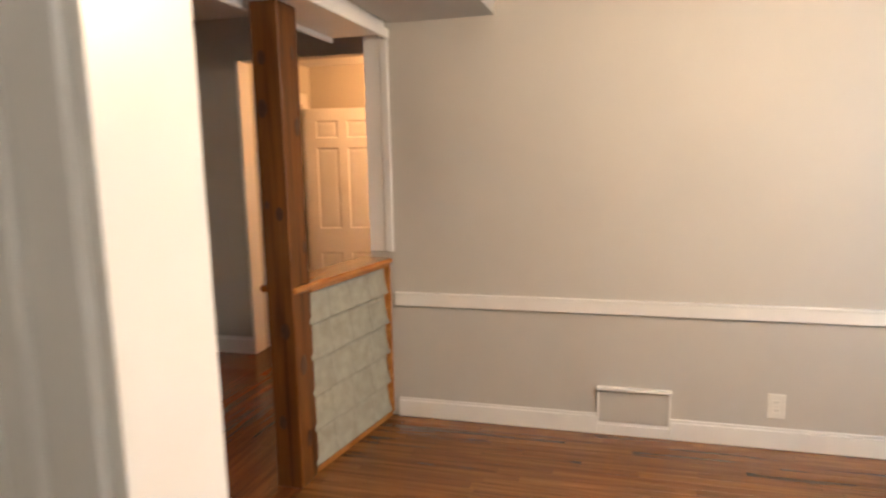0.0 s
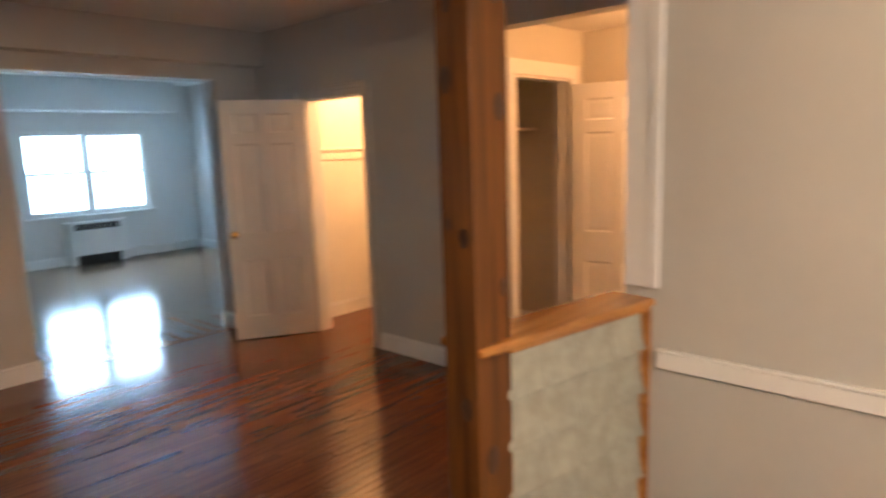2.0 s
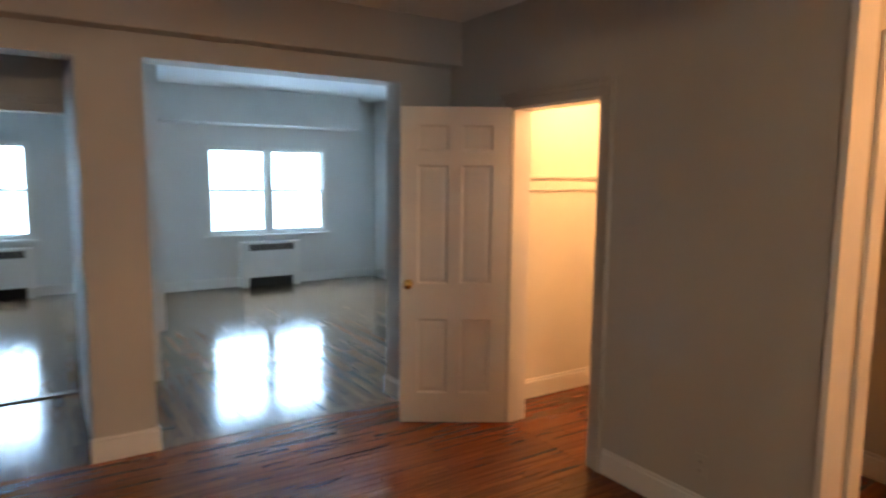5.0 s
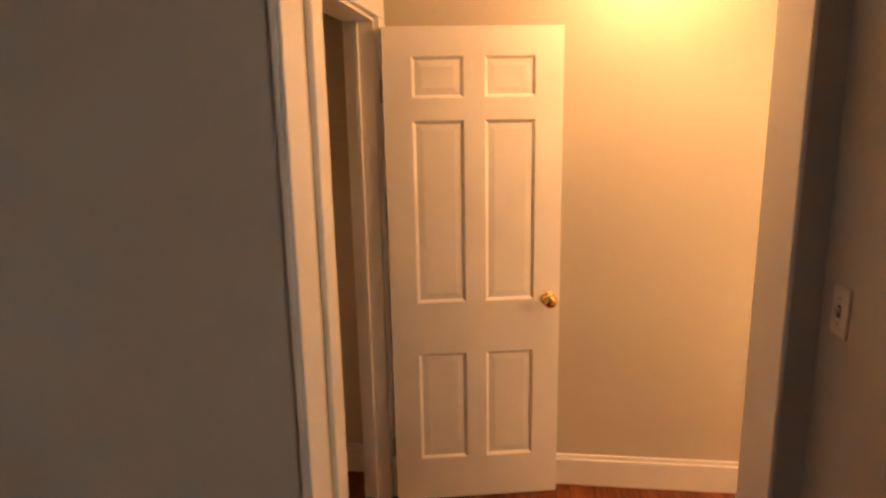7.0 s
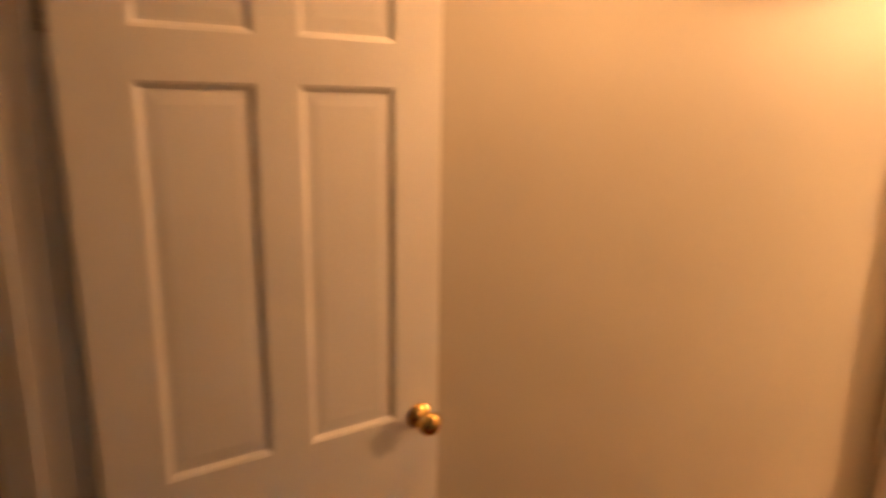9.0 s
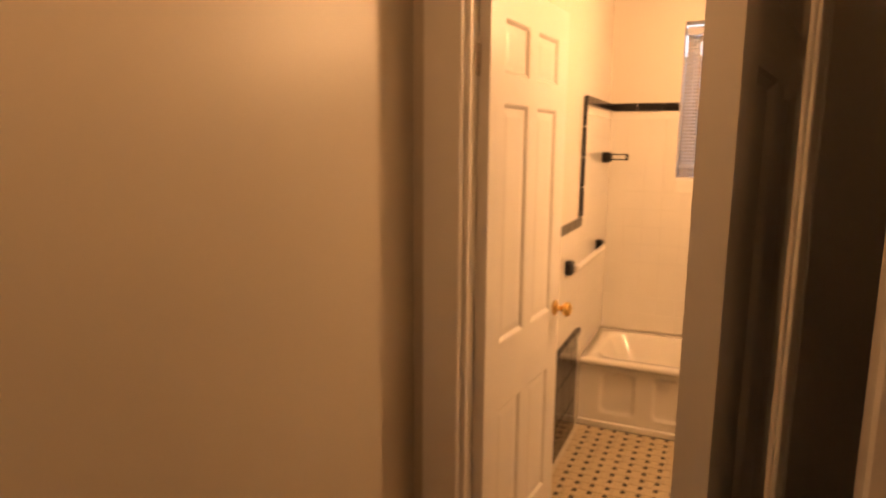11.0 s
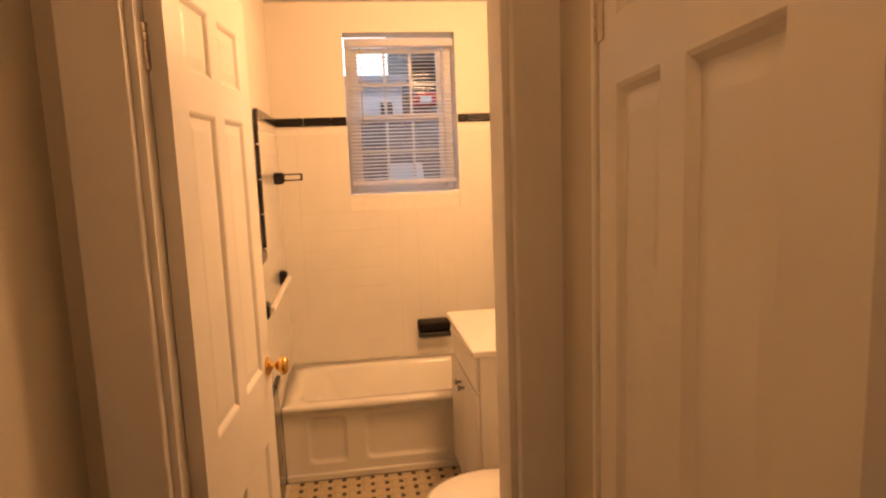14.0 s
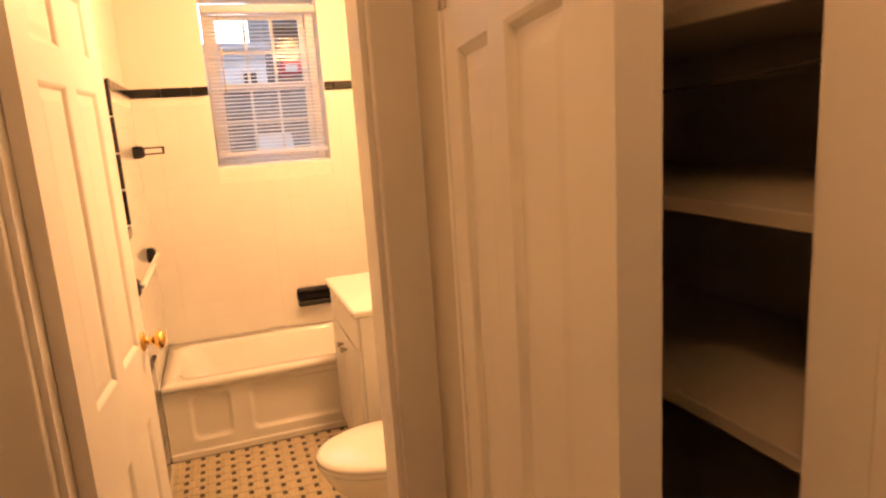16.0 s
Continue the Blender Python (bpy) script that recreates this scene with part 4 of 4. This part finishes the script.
# ---- outside ----
structure("ground", boxes((-400, 400, -400, 400, -3.2, -3.0)), mat("asphalt", (0.06, 0.06, 0.065), 0.9, var=0.3, scale=0.6, bump=0.3, bscale=20), "grey yard asphalt far below the windows", "ground")
structure("backdrop", boxes((-12.6, -12.5, 2.7, 7.2, -1, 5)), SKYGLOW, "bright overcast sky outside the living room", "backdrop")
structure("backdrop", boxes((-12.6, -12.5, -1.6, 2.68, -1, 5)), SKYGLOW, "bright overcast sky outside the bedroom", "backdrop")
nb = thing("neighbour_house", "pale blue-grey neighbouring house across the yard", "house", m=pose(10.0, 0, -3.0))
SIDING = mat("pale_siding", (0.84, 0.86, 0.93), 0.6, var=0.08, scale=3)
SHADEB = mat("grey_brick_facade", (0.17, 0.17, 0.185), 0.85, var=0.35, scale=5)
part("wall", boxes((0, 6, 3.88, 9, 0, 5.80)), SIDING, nb)
bm = bmesh.new()
for k in range(22):
    box(bm, -0.03, -0.004, 3.88, 9, 3.4 + 0.11 * k, 3.495 + 0.11 * k)
part("siding_board", bm, SIDING, nb, "overlapping pale siding boards")
part("roof", boxes((-0.25, 6.2, 3.80, 9.1, 5.81, 5.93), bevel=0.02), mat("pale_roof_edge", (0.5, 0.53, 0.6), 0.6, var=0.1), nb)
w = part("window", boxes((-0.05, -0.032, 4.05, 4.25, 5.15, 5.50)), DARK, nb, "small dark window")
part("window_frame", boxes((-0.06, -0.033, 4.01, 4.05, 5.11, 5.54), (-0.06, -0.033, 4.25, 4.29, 5.11, 5.54)), TRIM, w)
tb = thing("brick_building", "dark grey brick building behind the yard", "building", m=pose(11.0, 0, -3.0))
part("wall", boxes((0, 6, -9, 3.62, 0, 9.5)), SHADEB, tb)
for y, z in ((3.15, 5.6), (2.3, 5.6), (3.15, 4.4), (2.3, 4.4)):
    w = part("window", boxes((-0.02, -0.004, y, y + 0.42, z, z + 0.75)), DARK, tb, "dark window")
    part("sill", boxes((-0.06, -0.004, y - 0.04, y + 0.46, z - 0.05, z)), SIDING, w)
yw = thing("yard_wall", "dark grey yard wall across from the bathroom", "wall", m=pose(9.6, 0, -3.0))
part("body", boxes((0, 0.2, -8, 14, 0, 5.16)), mat("grey_render", (0.26, 0.265, 0.29), 0.85, var=0.3, scale=4), yw)
part("coping", boxes((-0.05, 0.25, -8, 14, 5.16, 5.24), bevel=0.02), mat("pale_coping", (0.55, 0.57, 0.62), 0.7, var=0.1), yw, "pale coping")
aw = thing("red_awning", "small red and white awning on the brick building", "awning", m=pose(10.98, 0, -3.0))
part("canopy", boxes((-0.7, -0.004, 3.24, 3.60, 5.47, 5.70), bevel=0.03), mat("red_canvas", (0.62, 0.035, 0.05), 0.6, var=0.1), aw)
part("valance", boxes((-0.72, -0.705, 3.34, 3.54, 5.52, 5.62)), SIDING, aw, "white lettered band")
lean = thing("lean_to_roof", "pale tilted skylight roof low in the yard", "roof", m=pose(8.9, 3.98, 1.20, 0, -38, 0))
part("panel", boxes((-0.45, 0.45, -0.30, 0.26, -0.03, 0.03), bevel=0.01), mat("pale_metal_roof", (0.70, 0.76, 0.86), 0.4, var=0.08), lean)
part("curb", boxes((-0.42, 0.42, -0.27, 0.23, -4.0, -0.03)), SHADEB, lean)
structure("backdrop", boxes((60, 60.1, -60, 70, -3, 40)), YARDGLOW, "pale evening sky beyond the yard", "backdrop")

# ---- floors laid piece by piece ----
PW = 0.0572
bm = boxes((-0.5, 0.5, -PW / 2 + 0.0006, PW / 2 - 0.0006, -0.012, 0))
bmesh.ops.bevel(bm, geom=[e for e in bm.edges if all(v.co.z > -0.001 for v in e.verts) and abs(e.verts[0].co.y - e.verts[1].co.y) < 1e-6], offset=0.0006, segments=1, affect="EDGES")
plank_b, plank_a = mesh("plank", bm.copy(), OAK_B), mesh("plank", bm, OAK_A)


def courses(u0, u1, v0, v1, seed, lo=0.45, hi=1.5):
    r = random.Random(seed)
    v = v0
    while v < v1 - 0.01:
        u = u0 - r.uniform(0, hi)
        while u < u1:
            n = u + r.uniform(lo, hi)
            a, b = max(u, u0), min(n, u1)
            if b - a > 0.02:
                yield a + 0.0006, b - 0.0006, v + PW / 2
            u = n
        v += PW


def plank_floor(name, label, x0, x1, y0, y1, along, data, seed):
    f = tagged(part(name, boxes((x0, x1, y0, y1, -0.016, -0.0105)), DARK), label, "floor", kind="structure")
    if along == "x":
        for a, b, v in courses(x0, x1, y0, y1, seed):
            ob = new("plank", data)
            ob.parent, ob.location, ob.scale = f, ((a + b) / 2, v, 0), (b - a, 1, 1)
    else:
        for a, b, v in courses(y0, y1, x0, x1, seed):
            ob = new("plank", data)
            ob.parent, ob.location, ob.scale, ob.rotation_euler = f, (v, (a + b) / 2, 0), (b - a, 1, 1), (0, 0, radians(90))
    return f


def joined_floor(name, label, x0, x1, y0, y1, material, seed, along="x"):
    bm = bmesh.new()
    if along == "x":
        for a, b, v in courses(x0, x1, y0, y1, seed):
            box(bm, a, b, v - PW / 2 + 0.0006, v + PW / 2 - 0.0006, -0.012, 0)
    else:
        for a, b, v in courses(y0, y1, x0, x1, seed):
            box(bm, v - PW / 2 + 0.0006, v + PW / 2 - 0.0006, a, b, -0.012, 0)
    return structure(name, bm, material, label, "floor")


plank_floor("floor_foyer", "glossy reddish oak strip floor of the foyer", -4.81, -0.77, 0.36, 4.22, "y", plank_b, 11)
plank_floor("floor_dining", "brown oak strip floor of the dining area", -0.77, 3.2, 0.19, 3.40, "x", plank_a, 12)
plank_floor("floor_hall", "reddish oak strip floor of the hall", -2.26, 0.30, 4.22, 5.41, "y", plank_b, 13)
plank_floor("floor_closet", "reddish oak strip floor of the coat closet", -4.38, -3.12, 4.22, 5.93, "y", plank_b, 14)
plank_floor("floor_hall_closet", "reddish oak strip floor of the hall closet", -2.86, -2.26, 4.42, 5.42, "y", plank_b, 15)
joined_floor("floor_living", "glossy greyish oak strip floor of the living room", -10.03, -7.85, 2.70, 6.2, OAK_L, 16)
joined_floor("floor_living", "glossy greyish oak strip floor of the living room", -7.85, -6.20, 2.40, 6.2, OAK_L, 21)
joined_floor("floor_living", "glossy greyish oak strip floor of the living room", -6.20, -4.90, 2.218, 6.2, OAK_L, 20)
joined_floor("floor_passage", "reddish oak strip floor of the passage", -6.15, -4.81, 1.16, 1.9, OAK_L, 19)
structure("saddle_living", boxes((-4.90, -4.81, 2.218, 3.816, -0.012, 0.003), bevel=0.002), OAK_L, "glossy oak border board in the living room opening", "threshold")
joined_floor("floor_bedroom", "glossy oak strip floor of the bedroom", -10.6, -6.15, -0.8, 2.35, OAK_L, 17)
joined_floor("floor_bedroom_side", "glossy oak strip floor along the bedroom wall", -10.6, -7.9, 2.35, 2.65, OAK_L, 22)
joined_floor("floor_kitchen", "oak strip floor behind the first doorway", -0.77, 3.2, -1.8, 0.19, OAK_L, 18)
bm = bmesh.new()
bm2 = bmesh.new()
for i in range(16):
    for j in range(16):
        box(bm if (i + j) % 2 else bm2, -4.81 + 0.1 * i, -4.712 + 0.1 * i, -1.5 + 0.1 * j, -1.402 + 0.1 * j, -0.012, 0)
structure("floor_lobby", bm, mat("lobby_white_tile", (0.45, 0.45, 0.42), 0.4), "white lobby floor tiles in a checker", "floor")
structure("floor_lobby_dark", bm2, mat("lobby_black_tile", (0.03, 0.03, 0.03), 0.4), "black lobby floor tiles in a checker", "floor")

# bathroom mosaic: pairs of beige tiles with small dark squares
bf = tagged(part("floor_bath", boxes((0.42, 2.0, 3.85, 5.25, -0.016, -0.003)), GROUT), "beige basketweave tile floor with dark dots", "floor", kind="structure")
P = 0.068
bm = boxes((-0.0325, 0.0325, -0.0105, 0.0105, -0.006, 0), bevel=0.0012)
long_tile = mesh("floor_tile", bm, FTILE)
bm = boxes((-0.0195, 0.0195, -0.0105, 0.0105, -0.006, 0), bevel=0.0012)
short_tile = mesh("floor_tile", bm, FTILE)
dot_tile = mesh("floor_dot", boxes((-0.0115, 0.0115, -0.0105, 0.0105, -0.006, 0.0005), bevel=0.0012), FDOT)
rest = bmesh.new()
rest_dot = bmesh.new()
for i in range(23):
    for j in range(20):
        x, y = 0.43 + P * (i + 0.5), 3.86 + P * (j + 0.5)
        near = 1.10 < x < 1.99 and y > 4.42
        for data, dx, dy, hx in ((long_tile, 0, 0.0225, 0.0325), (long_tile, 0, 0.0, 0.0325), (short_tile, -0.0135, -0.0225, 0.0195), (dot_tile, 0.0215, -0.0225, 0.0115)):
            if near and (data is not long_tile or dy > 0):
                ob = new(data.name.split(".")[0], data)
                ob.parent, ob.location = bf, (x + dx, y + dy, 0)
            else:
                box(rest_dot if data is dot_tile else rest, x + dx - hx, x + dx + hx, y + dy - 0.0105, y + dy + 0.0105, -0.006, 0)
tagged(part("floor_tile_rest", rest, FTILE, bf), "beige floor tiles farther off", kind="stuff")
tagged(part("floor_dot_rest", rest_dot, FDOT, bf), "dark floor dots farther off", kind="stuff")

# wall tiles last
tile_field(back, lambda i, j: pose(2.637, 5.236 - T * (i + 0.5), 0.40 + T * (j + 0.5), 0, 0, -90), 13, 12,
           lambda i, j: 5.236 - T * (i + 0.5) < 4.86 and 5.236 - T * (i + 0.5) > 4.20 and 0.40 + T * (j + 0.5) > 1.30)
tile_field(side, lambda i, j: pose(2.63 - T * (i + 0.5), 5.242, 0.40 + T * (j + 0.5)), 7, 12, lambda i, j: False)
tile_field(side, lambda i, j: pose(1.87 - T * (i + 0.5), 5.242, 0.588 + T * (j + 0.5)), 6, 5, lambda i, j: False)
# cut tiles up both sides of the bathroom window
for j in range(8, 12):
    for y0, y1 in ((4.847, 4.9118), (4.156, 4.223)):
        ob = new("tile", tile_mesh)
        ob.parent = back
        ob.matrix_local = pose(2.637, (y0 + y1) / 2, 0.40 + T * (j + 0.5), 0, 0, -90) @ Matrix.Diagonal(((y1 - y0) / T, 1, 1, 1))
